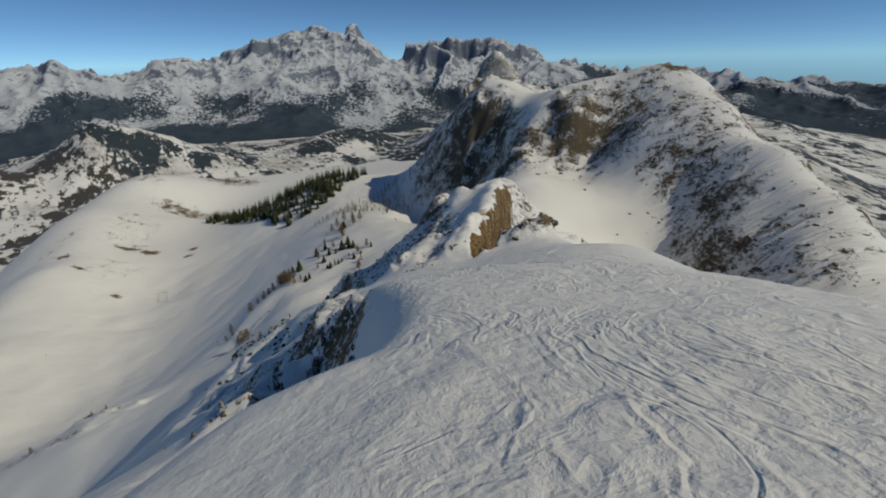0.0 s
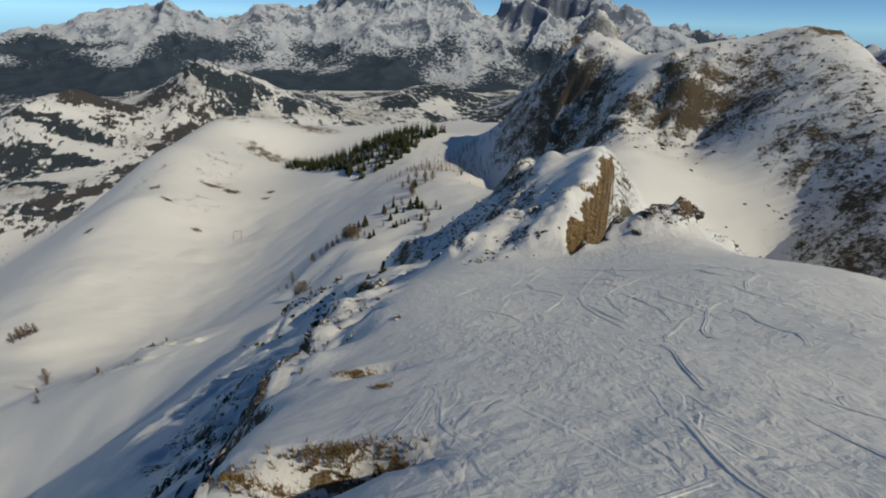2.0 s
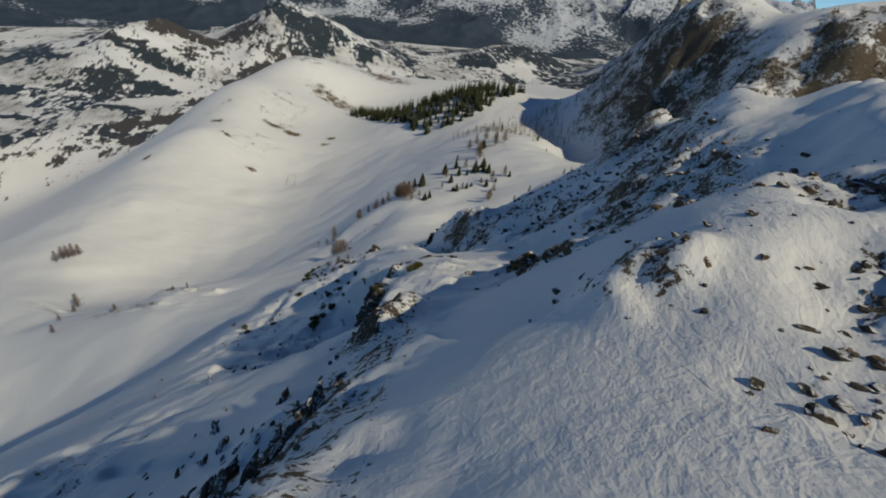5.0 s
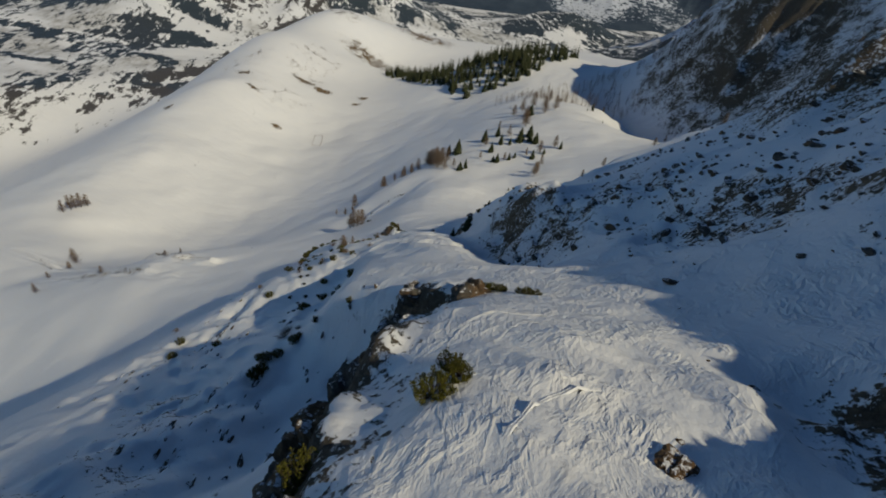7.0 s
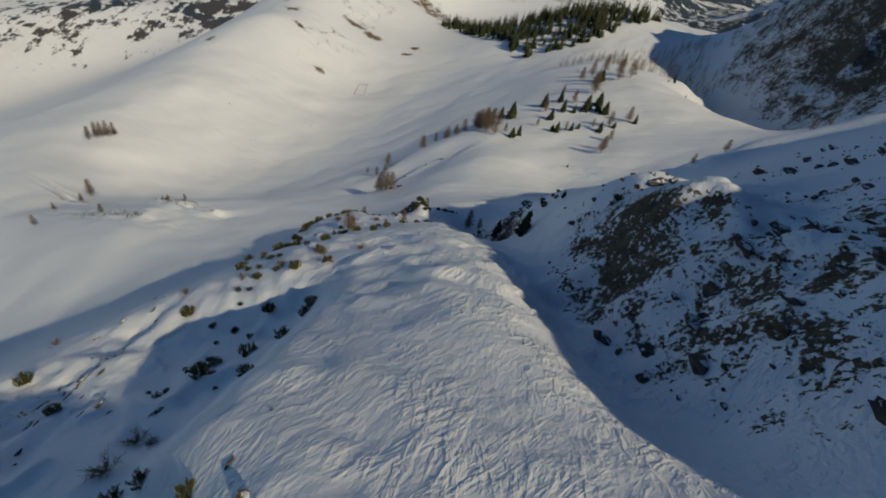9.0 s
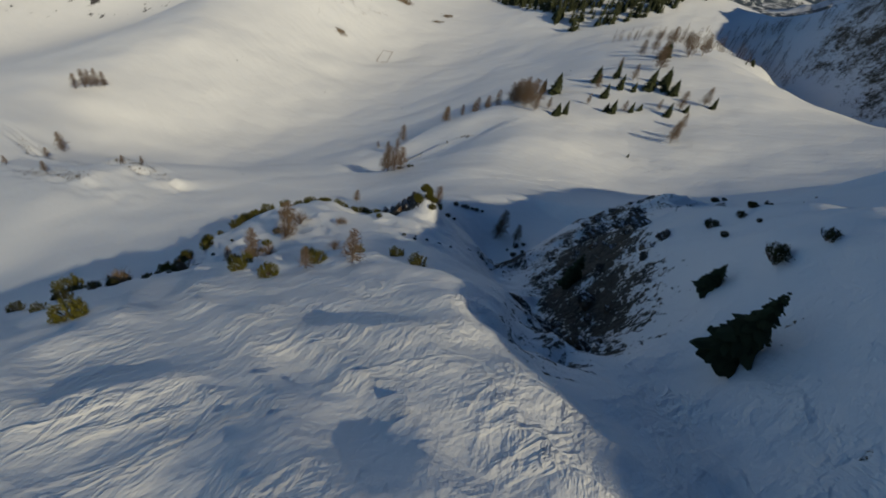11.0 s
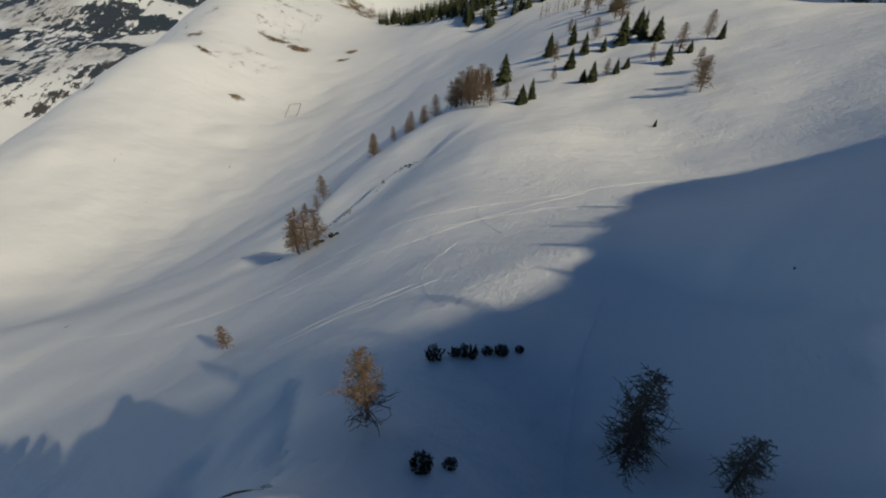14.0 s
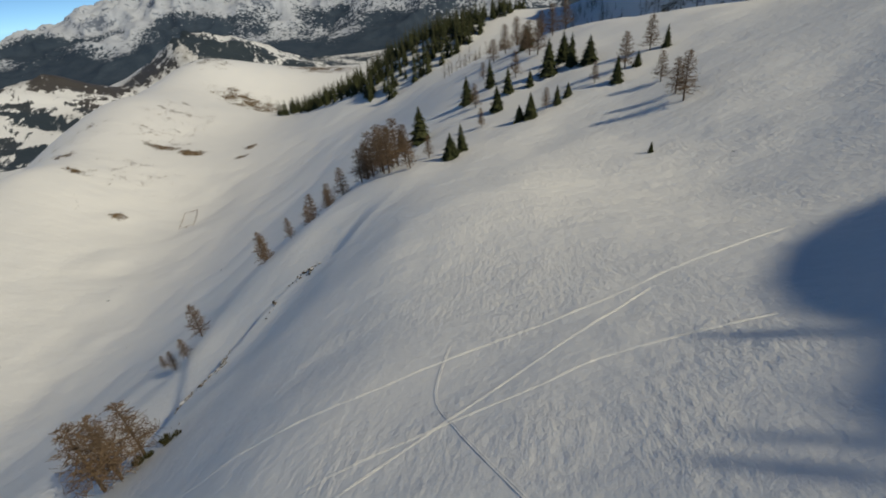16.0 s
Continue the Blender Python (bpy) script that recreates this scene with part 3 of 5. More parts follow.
# wind-carved ridges in the hard snow of the shoulder and the spur
drifted_at = node(nodes, links, "ShaderNodeAttribute", attribute_name="drifted").outputs["Fac"]
broken = ramp(nodes, links, node(nodes, links, "ShaderNodeTexNoise", {"Vector": coord, "Scale": 0.28, "Detail": 3.0}).outputs["Fac"], (0.40, (0.15, 0.15, 0.15)), (0.60, (1, 1, 1)))
for turn, scale, weight, seed in ((-0.30, 0.75, 0.11, 2.0), (0.40, 0.55, 0.13, 6.0)):
    turned = node(nodes, links, "ShaderNodeMapping", {"Vector": coord, "Rotation": (0, 0, turn)}).outputs[0]
    lane = node(nodes, links, "ShaderNodeMapping", {"Vector": turned, "Scale": (1.0, 0.34, 0.3)}).outputs[0]
    carved = node(nodes, links, "ShaderNodeTexNoise", {"Vector": lane, "Scale": scale, "Detail": 5.0, "Roughness": 0.58, "W": seed, "Distortion": 0.2}, noise_dimensions="4D").outputs["Fac"]
    crest = ramp(nodes, links, carved, (0.30, (0, 0, 0)), (0.44, (0.35, 0.35, 0.35)), (0.50, (1, 1, 1)), (0.56, (0.35, 0.35, 0.35)), (0.66, (0.6, 0.6, 0.6)), (0.74, (0.2, 0.2, 0.2)))
    lift = maths(nodes, links, "ADD", lift, maths(nodes, links, "MULTIPLY", maths(nodes, links, "MULTIPLY", crest, broken), maths(nodes, links, "MULTIPLY", drifted_at, weight)))
chop = node(nodes, links, "ShaderNodeTexNoise", {"Vector": coord, "Scale": 1.1, "Detail": 6.0, "Roughness": 0.60, "Distortion": 0.4}).outputs["Fac"]
drift_lane = node(nodes, links, "ShaderNodeMapping", {"Vector": coord, "Rotation": (0, 0, 0.5), "Scale": (0.5, 1.3, 0.2)}).outputs[0]
drifts = node(nodes, links, "ShaderNodeTexNoise", {"Vector": drift_lane, "Scale": 0.085, "Detail": 6.0, "Roughness": 0.55}).outputs["Fac"]
lift = maths(nodes, links, "ADD", lift, maths(nodes, links, "MULTIPLY", maths(nodes, links, "MULTIPLY", drifts, broad_at), 1.3))
lift = maths(nodes, links, "ADD", lift, maths(nodes, links, "MULTIPLY", maths(nodes, links, "MULTIPLY", chop, skied_at), 0.22))
lift = maths(nodes, links, "ADD", lift, maths(nodes, links, "MULTIPLY", maths(nodes, links, "MULTIPLY", mask, maths(nodes, links, "MINIMUM", blocks, 0.25)), 1.6))
bump = node(nodes, links, "ShaderNodeBump", {"Height": lift, "Strength": 0.85, "Distance": 1.0})
links.new(bump.outputs[0], bsdf.inputs["Normal"])

rows_y = stretch(-200, 4, 330, 4900, 0.55, 0.012)
cols_u = stretch(-4800, -34, 36, 4800, 0.55, 0.024)
yy, uu = np.meshgrid(rows_y, cols_u, indexing="ij")
centre = np.interp(rows_y, [0, 50, 110, 150, 200, 240, 285, 340], [0, -4, -22, -37, -60, -79, -92, -98])
for _ in range(60):
    centre[1:-1] = (centre[:-2] + 2 * centre[1:-1] + centre[2:]) / 4
xx = uu + centre[:, None]
ground_z = surface(xx, yy)
ground = new("ground", grid_mesh("ground", xx, yy, ground_z))
ground.data.materials.append(ground_mat)


def attribute(me, name, values):
    a = me.attributes.new(name, "FLOAT", "POINT")
    a.data.foreach_set("value", values.astype(np.float32).ravel())


bare_share, brown_share = rock_share(xx, yy)
off, along, side = to_line(xx, yy, KNOB)
bare_share = np.maximum(bare_share, 0.95 * smooth(7.5, 5.5, off) * smooth(0.5, 1.3, -side * off) * smooth(0.08, 0.3, along))
in_basin = basin_depth(xx, yy)
brown_share = np.maximum(brown_share, smooth(14, 4, np.abs(in_basin - 2)) * smooth(200, 170, yy) * smooth(60, 40, xx))
bare_share = np.where((in_basin > -0.3) & (in_basin < 3.6) & (yy > 88) & (yy < 195) & (xx < 34), 1.0, bare_share)
apart = np.hypot((xx + 150) / 0.85, yy - 480)
woods, leafless_share = wood_share(xx, yy)
woods = woods * smooth(780, 950, apart) * smooth(150, 30, ground_z)
fields = smooth(900, 1200, apart) * smooth(-0.1, 0.6, fractal(xx, yy * 1.8, 260, 4, 95)) * 0.75
skied = np.maximum(smooth(-6, 3, xx + 0.08 * yy) * smooth(120, 85, yy) * (0.4 + 0.6 * smooth(46, 28, yy)), 0.10 * smooth(250, 275, yy) * smooth(400, 330, yy) * smooth(-180, -120, xx))
spur_off = to_line(xx, yy, SPUR_CREST)[0]
drifted = np.maximum(smooth(22, 12, spur_off), smooth(20, 13, np.hypot((xx + 20) / 1.1, (yy - 134) / 1.3))) * smooth(0.6, 0.35, bare_share) * (0.45 + 0.55 * smooth(215, 195, yy))
drifted = np.maximum(drifted, 0.25 * smooth(40, 60, yy) * smooth(30, 20, np.abs(xx)) * smooth(112, 90, yy))
attribute(ground.data, "drifted", drifted)
attribute(ground.data, "leafless", leafless_share)
attribute(ground.data, "broad", np.maximum(smooth(290, 370, yy), smooth(70, 120, xx)))
attribute(ground.data, "skied", skied)
attribute(ground.data, "rock", bare_share)
attribute(ground.data, "brown", brown_share)
attribute(ground.data, "wood", woods)
attribute(ground.data, "field", fields)
tagged(ground, "snow-covered mountain slopes with wind ripples, ski tracks and bare rock", "snow slope", kind="structure")


# ---- far mountains ----
def far_range():
    """The high range across the valley, as one relief."""
    bearings = np.radians(np.linspace(-75, 80, 900))
    radii = np.linspace(2500, 4780, 150)
    rr, bb = np.meshgrid(radii, bearings, indexing="ij")
    x, y = rr * np.sin(bb), rr * np.cos(bb)
    crest = np.interp(np.degrees(bb), [-75, -50, -45, -40, -33, -30, -27, -23, -19, -14, -7, -3, 1, 8, 13, 19, 25, 33, 38, 45, 80],
                      [60, 60, 90, 190, 260, 205, 275, 250, 340, 430, 500, 400, 405, 370, 290, 250, 180, 90, 40, 10, 0])
    crest = crest + 18 * bumps(np.degrees(bb), 0 * bb, 2.3, 7) + 9 * bumps(np.degrees(bb), 0 * bb, 0.8, 8)
    rise = smooth(2650, 4500, rr) ** 1.15
    ridge = ridged(x, y, 520, 6, 51) / 1.6
    body = np.clip(rise * (0.52 + 0.52 * ridge), 0, 1.0)
    z = -232 + (crest + 232) * body + 12 * fractal(x, y, 130, 5, 57) * rise
    me = grid_mesh("mountain_range", x, y, z)
    attribute(me, "rock", 0.40 + 0.1 * fractal(x, y, 300, 2, 3))
    attribute(me, "brown", np.full(x.shape, 0.15))
    attribute(me, "wood", smooth(110, -150, z - 0.2 * np.maximum(crest, 0)) * 0.76 + 0.30 * fractal(x, y, 340, 4, 59) + 0.3 * smooth(2, 18, np.degrees(bb)) * (1 - 0.75 * smooth(20, 30, np.degrees(bb))))
    me.materials.append(hazed_far_mat)
    ob = new("mountain_range", me)
    tagged(ob, "jagged snow-streaked rocky mountain range above dark wooded foothills, tinted with blue haze", "mountains", kind="structure")


hazed_far_mat, nodes, links, bsdf = material("hazed_far_rock_and_snow")
geo = node(nodes, links, "ShaderNodeNewGeometry")
coord = geo.outputs["Position"]
rock_at = node(nodes, links, "ShaderNodeAttribute", attribute_name="rock").outputs["Fac"]
wood_at = node(nodes, links, "ShaderNodeAttribute", attribute_name="wood").outputs["Fac"]
steep = maths(nodes, links, "SUBTRACT", 1.0, node(nodes, links, "ShaderNodeSeparateXYZ", {0: geo.outputs["Normal"]}).outputs[2])
n1 = node(nodes, links, "ShaderNodeTexNoise", {"Vector": coord, "Scale": 0.012, "Detail": 10.0, "Roughness": 0.72}).outputs["Fac"]
n2 = node(nodes, links, "ShaderNodeTexNoise", {"Vector": coord, "Scale": 0.05, "Detail": 8.0, "Roughness": 0.7}).outputs["Fac"]
bare = maths(nodes, links, "ADD", rock_at, maths(nodes, links, "MULTIPLY", maths(nodes, links, "SUBTRACT", steep, 0.24), 1.4))
bare = maths(nodes, links, "ADD", bare, maths(nodes, links, "MULTIPLY", maths(nodes, links, "SUBTRACT", n2, 0.5), 2.0))
mask = ramp(nodes, links, bare, (0.48, (0, 0, 0)), (0.60, (1, 1, 1)))
# blue distance haze is mixed into the stone and snow colours
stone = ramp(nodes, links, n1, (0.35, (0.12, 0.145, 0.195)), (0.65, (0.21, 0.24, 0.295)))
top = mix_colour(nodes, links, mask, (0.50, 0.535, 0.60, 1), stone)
trees = ramp(nodes, links, maths(nodes, links, "ADD", wood_at, maths(nodes, links, "MULTIPLY", maths(nodes, links, "SUBTRACT", n2, 0.5), 1.4)), (0.46, (0, 0, 0)), (0.54, (1, 1, 1)))
# far woods, lightened and blued by the same painted haze
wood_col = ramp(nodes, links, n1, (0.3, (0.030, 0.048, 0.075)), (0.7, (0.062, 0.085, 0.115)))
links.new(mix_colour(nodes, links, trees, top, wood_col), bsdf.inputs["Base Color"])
bsdf.inputs["Roughness"].default_value = 0.8
bsdf.inputs["Specular IOR Level"].default_value = 0.1
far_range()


# ---- plants ----
def flat_colour(name, low, high, scale, rough=0.85, sheen=0.1):
    m, ns, ls, b = material(name)
    info = ns.new("ShaderNodeObjectInfo").outputs["Random"]
    tex = node(ns, ls, "ShaderNodeTexNoise", {"Vector": ns.new("ShaderNodeTexCoord").outputs["Object"], "Scale": scale, "Detail": 4.0}).outputs["Fac"]
    isle = ns.new("ShaderNodeNewGeometry").outputs["Random Per Island"]
    f = maths(ns, ls, "ADD", maths(ns, ls, "MULTIPLY", tex, 0.5), maths(ns, ls, "MULTIPLY", isle, 0.35))
    f = maths(ns, ls, "ADD", f, maths(ns, ls, "MULTIPLY", info, 0.2))
    ls.new(ramp(ns, ls, f, (0.2, low), (0.85, high)), b.inputs["Base Color"])
    b.inputs["Roughness"].default_value = rough
    b.inputs["Specular IOR Level"].default_value = sheen
    return m


BARK = flat_colour("grey_brown_bark", (0.05, 0.036, 0.026), (0.16, 0.12, 0.09), 6)
SPRUCE_GREEN = flat_colour("spruce_needles", (0.020, 0.027, 0.013), (0.072, 0.080, 0.038), 3)
LARCH_TWIG = flat_colour("bare_larch_twigs", (0.10, 0.068, 0.045), (0.26, 0.185, 0.125), 4)
PINE_GREEN = flat_colour("dwarf_pine_needles", (0.028, 0.030, 0.006), (0.16, 0.15, 0.028), 5)
# darker copy of the dwarf pine green, with shade put into the colour
SHADED_PINE = flat_colour("shaded_pine_needles", (0.014, 0.017, 0.008), (0.070, 0.070, 0.022), 5)


def mesh_from(name, verts, faces, mat):
    me = bpy.data.meshes.new(name)
    me.from_pydata(verts, [], faces)
    me.materials.append(mat)
    me.update()
    return me


def cone(verts, faces, a, b, ra, rb, sides=5):
    """Add a tapered limb from a to b."""
    a, b = Vector(a), Vector(b)
    q = (b - a).to_track_quat("Z", "Y")
    base = len(verts)
    for p, r in ((a, ra), (b, rb)):
        for i in range(sides):
            t = 2 * math.pi * i / sides
            verts.append(tuple(p + q @ Vector((r * math.cos(t), r * math.sin(t), 0))))
    for i in range(sides):
        j = (i + 1) % sides
        faces.append((base + i, base + j, base + sides + j, base + sides + i))


def tree(name, trunk, crown, crown_mat, label, category):
    root = new(name)
    for pname, (v, f), mat in (("trunk", trunk, BARK), ("crown", crown, crown_mat)):
        ob = new(pname, mesh_from(name + "_" + pname, v, f, mat))
        ob.parent = root
    return tagged(root, label, category)


def spruce_shape(rng, tiers, per, spread, ragged):
    """A spruce one metre high: trunk and tiers of hanging boughs."""
    tv, tf, cv, cf = [], [], [], []
    cone(tv, tf, (0, 0, -0.05), (0, 0, 0.5), 0.018, 0.012, 7)
    cone(tv, tf, (0, 0, 0.5), (0, 0, 1.0), 0.012, 0.002, 6)
    for k in range(tiers):
        h = 0.06 + 0.92 * k / (tiers - 1)
        reach = spread * (1 - h) ** 0.8 * (0.9 + 0.25 * rng.random()) + 0.012
        n = max(4, int(per * (1 - 0.6 * h)))
        turn = rng.random() * 6.3
        for i in range(n):
            t = turn + 6.283 * (i + 0.5 * rng.random()) / n
            r = reach * (1 - ragged * rng.random())
            d = Vector((math.cos(t), math.sin(t), 0))
            s = Vector((-d.y, d.x, 0))
            wide = r * (0.20 + 0.12 * rng.random()) + 0.008
            droop = r * (0.35 + 0.3 * rng.random())
            b = len(cv)
            for along, w, dz in ((0.0, 0.35, 0.02), (0.45, 1.0, -0.25), (0.8, 0.8, -0.75), (1.0, 0.1, -1.0)):
                c = d * r * along + Vector((0, 0, h + dz * droop + 0.01 * rng.random()))
                cv.append(tuple(c + s * wide * w - Vector((0, 0, 0.25 * wide * w))))
                cv.append(tuple(c + Vector((0, 0, 0.12 * wide))))
                cv.append(tuple(c - s * wide * w - Vector((0, 0, 0.25 * wide * w))))
            for j in range(3):
                for e in (0, 1):
                    cf.append((b + 3 * j + e, b + 3 * j + 3 + e, b + 3 * j + 4 + e, b + 3 * j + 1 + e))
    return (tv, tf), (cv, cf)


def larch_shape(rng, boughs):
    """A bare larch one metre high: a thin trunk with fine upswept twigs."""
    tv, tf, cv, cf = [], [], [], []
    lean = Vector((0.02 * rng.uniform(-1, 1), 0.02 * rng.uniform(-1, 1), 0))
    cone(tv, tf, (0, 0, -0.05), tuple(lean * 0.5 + Vector((0, 0, 0.5))), 0.020, 0.012, 7)
    cone(tv, tf, tuple(lean * 0.5 + Vector((0, 0, 0.5))), tuple(lean + Vector((0, 0, 1.0))), 0.012, 0.002, 6)
    for k in range(boughs):
        h = 0.14 + 0.84 * (k + rng.random()) / boughs
        t = 2.4 * k + rng.random()
        r = (0.06 + 0.24 * (1 - h) ** 0.7) * (0.7 + 0.5 * rng.random())
        d = Vector((math.cos(t), math.sin(t), 0))
        a = lean * h + Vector((0, 0, h))
        tip = a + d * r + Vector((0, 0, r * rng.uniform(-0.15, 0.45)))
        cone(cv, cf, tuple(a), tuple(tip), 0.0042, 0.001, 3)
        for j in range(8):
            p = a.lerp(tip, 0.25 + 0.75 * rng.random())
            q = p + Vector((rng.uniform(-1, 1), rng.uniform(-1, 1), rng.uniform(-0.5, 0.7))) * r * 0.42
            cone(cv, cf, tuple(p), tuple(q), 0.0042, 0.0018, 3)
    return (tv, tf), (cv, cf)


def pine_shape(rng, shoots):
    """A dwarf pine bush about one metre wide: leaning stems with brushes of needles."""
    tv, tf, cv, cf = [], [], [], []
    for k in range(shoots):
        t, out = rng.random() * 6.283, math.sqrt(rng.random())
        foot = Vector((0.16 * out * math.cos(t), 0.16 * out * math.sin(t), -0.06))
        high = (0.30 + 0.30 * rng.random()) * (1.1 - 0.45 * out)
        tip = Vector((0.46 * out * math.cos(t), 0.46 * out * math.sin(t), high))
        mid = foot.lerp(tip, 0.55) + Vector((0.05 * math.cos(t), 0.05 * math.sin(t), -0.04))
        cone(tv, tf, tuple(foot), tuple(mid), 0.014, 0.010, 4)
        cone(tv, tf, tuple(mid), tuple(tip), 0.010, 0.005, 4)
        for j in range(34):
            p = mid.lerp(tip, 0.0 + 1.05 * rng.random()) + Vector((rng.gauss(0, 0.022), rng.gauss(0, 0.022), rng.gauss(0, 0.022)))
            d = Vector((rng.uniform(-1, 1), rng.uniform(-1, 1), rng.uniform(0.1, 1.5))).normalized()
            s = d.cross(Vector((rng.uniform(-1, 1), rng.uniform(-1, 1), 0.3))).normalized()
            ln, w = 0.045 + 0.035 * rng.random(), 0.0115
            b = len(cv)
            cv.extend(tuple(v) for v in (p - s * w * 0.5, p + s * w * 0.5, p + d * ln * 0.7 + s * w, p + d * ln, p + d * ln * 0.7 - s * w))
            cf.append((b, b + 1, b + 2, b + 3, b + 4))
    return (tv, tf), (cv, cf)


rng = random.Random(4)
SPRUCE_KINDS = [spruce_shape(rng, 26, 12, s, r) for s, r in ((0.32, 0.55), (0.26, 0.6), (0.36, 0.55))]
LARCH_KINDS = [larch_shape(rng, 110) for _ in range(3)]
PINE_KINDS = [pine_shape(rng, n) for n in (58, 44, 72)]


def standing(p, turn, size, tall=None):
    return Matrix.Translation(p) @ Matrix.Rotation(turn, 4, "Z") @ Matrix.Diagonal((size, size, tall or size, 1))


def plant_all(name, kinds, mat, places, label, category, group, tall=1.0, sink=0.0):
    """Set copies of the kinds at the places (x, y, size)."""
    made = [None] * len(kinds)
    for i, ((x, y, size), p) in enumerate(zip(places, spots_on(places))):
        k = i % len(kinds)
        m = standing(p - Vector((0, 0, sink)), rng.random() * 6.283, size, size * tall * rng.uniform(0.9, 1.1))
        if made[k] is None:
            made[k] = tree(name, *kinds[k], mat, label, category)
            tagged(made[k], group=group)
            made[k].matrix_basis = m
        else:
            ob = copy_thing(made[k], Matrix.Identity(4))
            ob.matrix_basis = m


KNOLL_SPRUCES = [(-126, 433, 14.0), (-107, 394, 7.4), (-109, 389, 7.8), (-100, 429, 8.7), (-97, 442, 9.8), (-93, 410, 5.5), (-90, 409, 8.0), (-83, 413, 6.0), (-80, 416, 4.4), (-84, 445, 12.5), (-77, 444, 10.3), (-72, 440, 9.6), (-90, 441, 5.6), (-53, 429, 6.7), (-62, 420, 4.5), (-68, 414, 6.9), (-70, 364, 2.3), (-91, 505, 12.0), (-48, 204, 4.0), (-56, 220, 4.4), (-49, 210, 2.2), (-45, 208, 1.4), (-134, 436, 9.5), (-46, 556, 4.5), (-50, 550, 2.6), (-34, 530, 2.8), (-47, 568, 4.5), (-112, 452, 11.0), (-104, 458, 10.0), (-79, 452, 10.0)]
KNOLL_LARCHES = [(-142, 413, 11.8), (-134, 402, 12.4), (-132, 405, 13.4), (-126, 392, 12.6), (-126, 401, 13.6), (-119, 387, 7.6), (-116, 396, 5.6), (-104, 417, 5.4), (-108, 441, 8.3), (-108, 476, 6.3), (-96, 540, 13.0), (-87, 472, 13.5), (-80, 508, 12.9), (-74, 518, 13.4), (-65, 421, 9.9), (-57, 430, 9.6), (-60, 403, 7.2), (-60, 390, 8.0), (-60, 384, 9.7), (-73, 418, 5.3), (-86, 412, 6.0), (-138, 408, 11.0), (-129, 397, 12.0), (-90, 480, 12.0), (-95, 455, 9.0), (-146, 396, 8.0), (-150, 389, 7.0), (-153, 383, 6.0), (-144, 402, 10.0), (-148, 399, 7.5), (-139, 412, 12.0), (-136, 415, 12.5), (-130, 409, 11.0), (-127, 413, 11.0), (-101, 520, 12.0), (-106, 512, 11.0), (-84, 528, 12.0), (-92, 498, 10.0)]
EDGE_LARCHES = [(-172, 362, 10.5), (-166, 350, 5.8), (-173, 352, 5.8), (-185, 360, 4.2), (-137, 312, 10.0), (-138, 309, 10.5), (-140, 308, 11.0), (-145, 313, 9.0), (-75, 257, 5.8), (-75, 256, 4.5), (-71, 255, 4.1), (-88, 253, 5.2), (-123, 271, 4.5), (-88, 216, 5.5), (-77, 203, 3.1), (-82, 204, 2.0), (-67, 203, 2.7), (-69, 201, 1.8), (-155, 372, 8.0), (-160, 380, 9.0), (-150, 392, 9.0)]
MEADOW_LARCHES = [(-434, 324, 12.2), (-432, 329, 13.6), (-430, 332, 13.6), (-427, 335, 13.5), (-425, 339, 12.2), (-346, 275, 13.0), (-252, 238, 5.7), (-287, 222, 6.3), (-220, 253, 3.7), (-330, 262, 7.0), (-212, 256, 3.5), (-240, 262, 4.5), (-310, 240, 5.5)]
RIDGE_LARCHES = [(-29, 256, 2.6), (-24, 261, 3.4), (-12, 265, 3.0), (-9.5, 266, 2.2), (4, 270, 3.8), (11, 229, 3.2), (9, 222, 2.6)]
plant_all("larch", LARCH_KINDS, LARCH_TWIG, RIDGE_LARCHES, "bare larch standing on the crest of the shaded ridge", "larch tree", "larches on the ridge crest")
plant_all("spruce", SPRUCE_KINDS, SPRUCE_GREEN, [(a, b, 1.12 * s) for a, b, s in KNOLL_SPRUCES], "dark green spruce standing on the snowy slope", "spruce tree", "spruces on the lower slope", 0.8)
plant_all("larch", LARCH_KINDS, LARCH_TWIG, KNOLL_LARCHES, "bare brown larch without needles on the snowy knoll", "larch tree", "larches on the knoll")
plant_all("larch", LARCH_KINDS, LARCH_TWIG, EDGE_LARCHES, "bare brown larch leaning beside the snow edge", "larch tree", "larches along the edge")
plant_all("larch", LARCH_KINDS, LARCH_TWIG, MEADOW_LARCHES, "small bare larch on the open snow meadow", "larch tree", "larches on the meadow")

SPUR_PINES = [(-67, 208, 1.3), (-64, 206, 1.5), (-103, 234, 2.6), (-106, 231, 2.4), (-98, 211, 2.0), (-70, 203, 1.4), (-73, 205, 1.2), (-69, 206, 1.1), (-70, 199, 1.4), (-73, 199, 1.3), (-75, 201, 1.2), (-78, 202, 1.2), (-80, 205, 1.3), (-84, 209, 1.2), (-87, 212, 1.2), (-90, 216, 1.4), (-84, 228, 1.0), (-82, 226, 0.9), (-86, 229, 1.1), (-89, 231, 1.1), (-108, 224, 2.4), (-107, 228, 2.6), (-105, 220, 2.2), (-101, 213, 1.8), (-94, 205, 1.8), (-100, 238, 2.6), (-96, 240, 2.4), (-93, 241, 2.0), (-108, 226, 2.0), (-102, 236, 2.4)]
hedge = random.Random(21)
for i in range(34):
    # the low hedge along the lip of the spur
    k = hedge.uniform(0, 5.9)
    x, y = np.interp(k, range(7), [p[0] for p in SPUR_LIP]), np.interp(k, range(7), [p[1] for p in SPUR_LIP])
    SPUR_PINES.append((float(x) + hedge.gauss(0.4, 0.6), float(y) + hedge.gauss(0, 0.6), hedge.uniform(1.1, 2.2)))
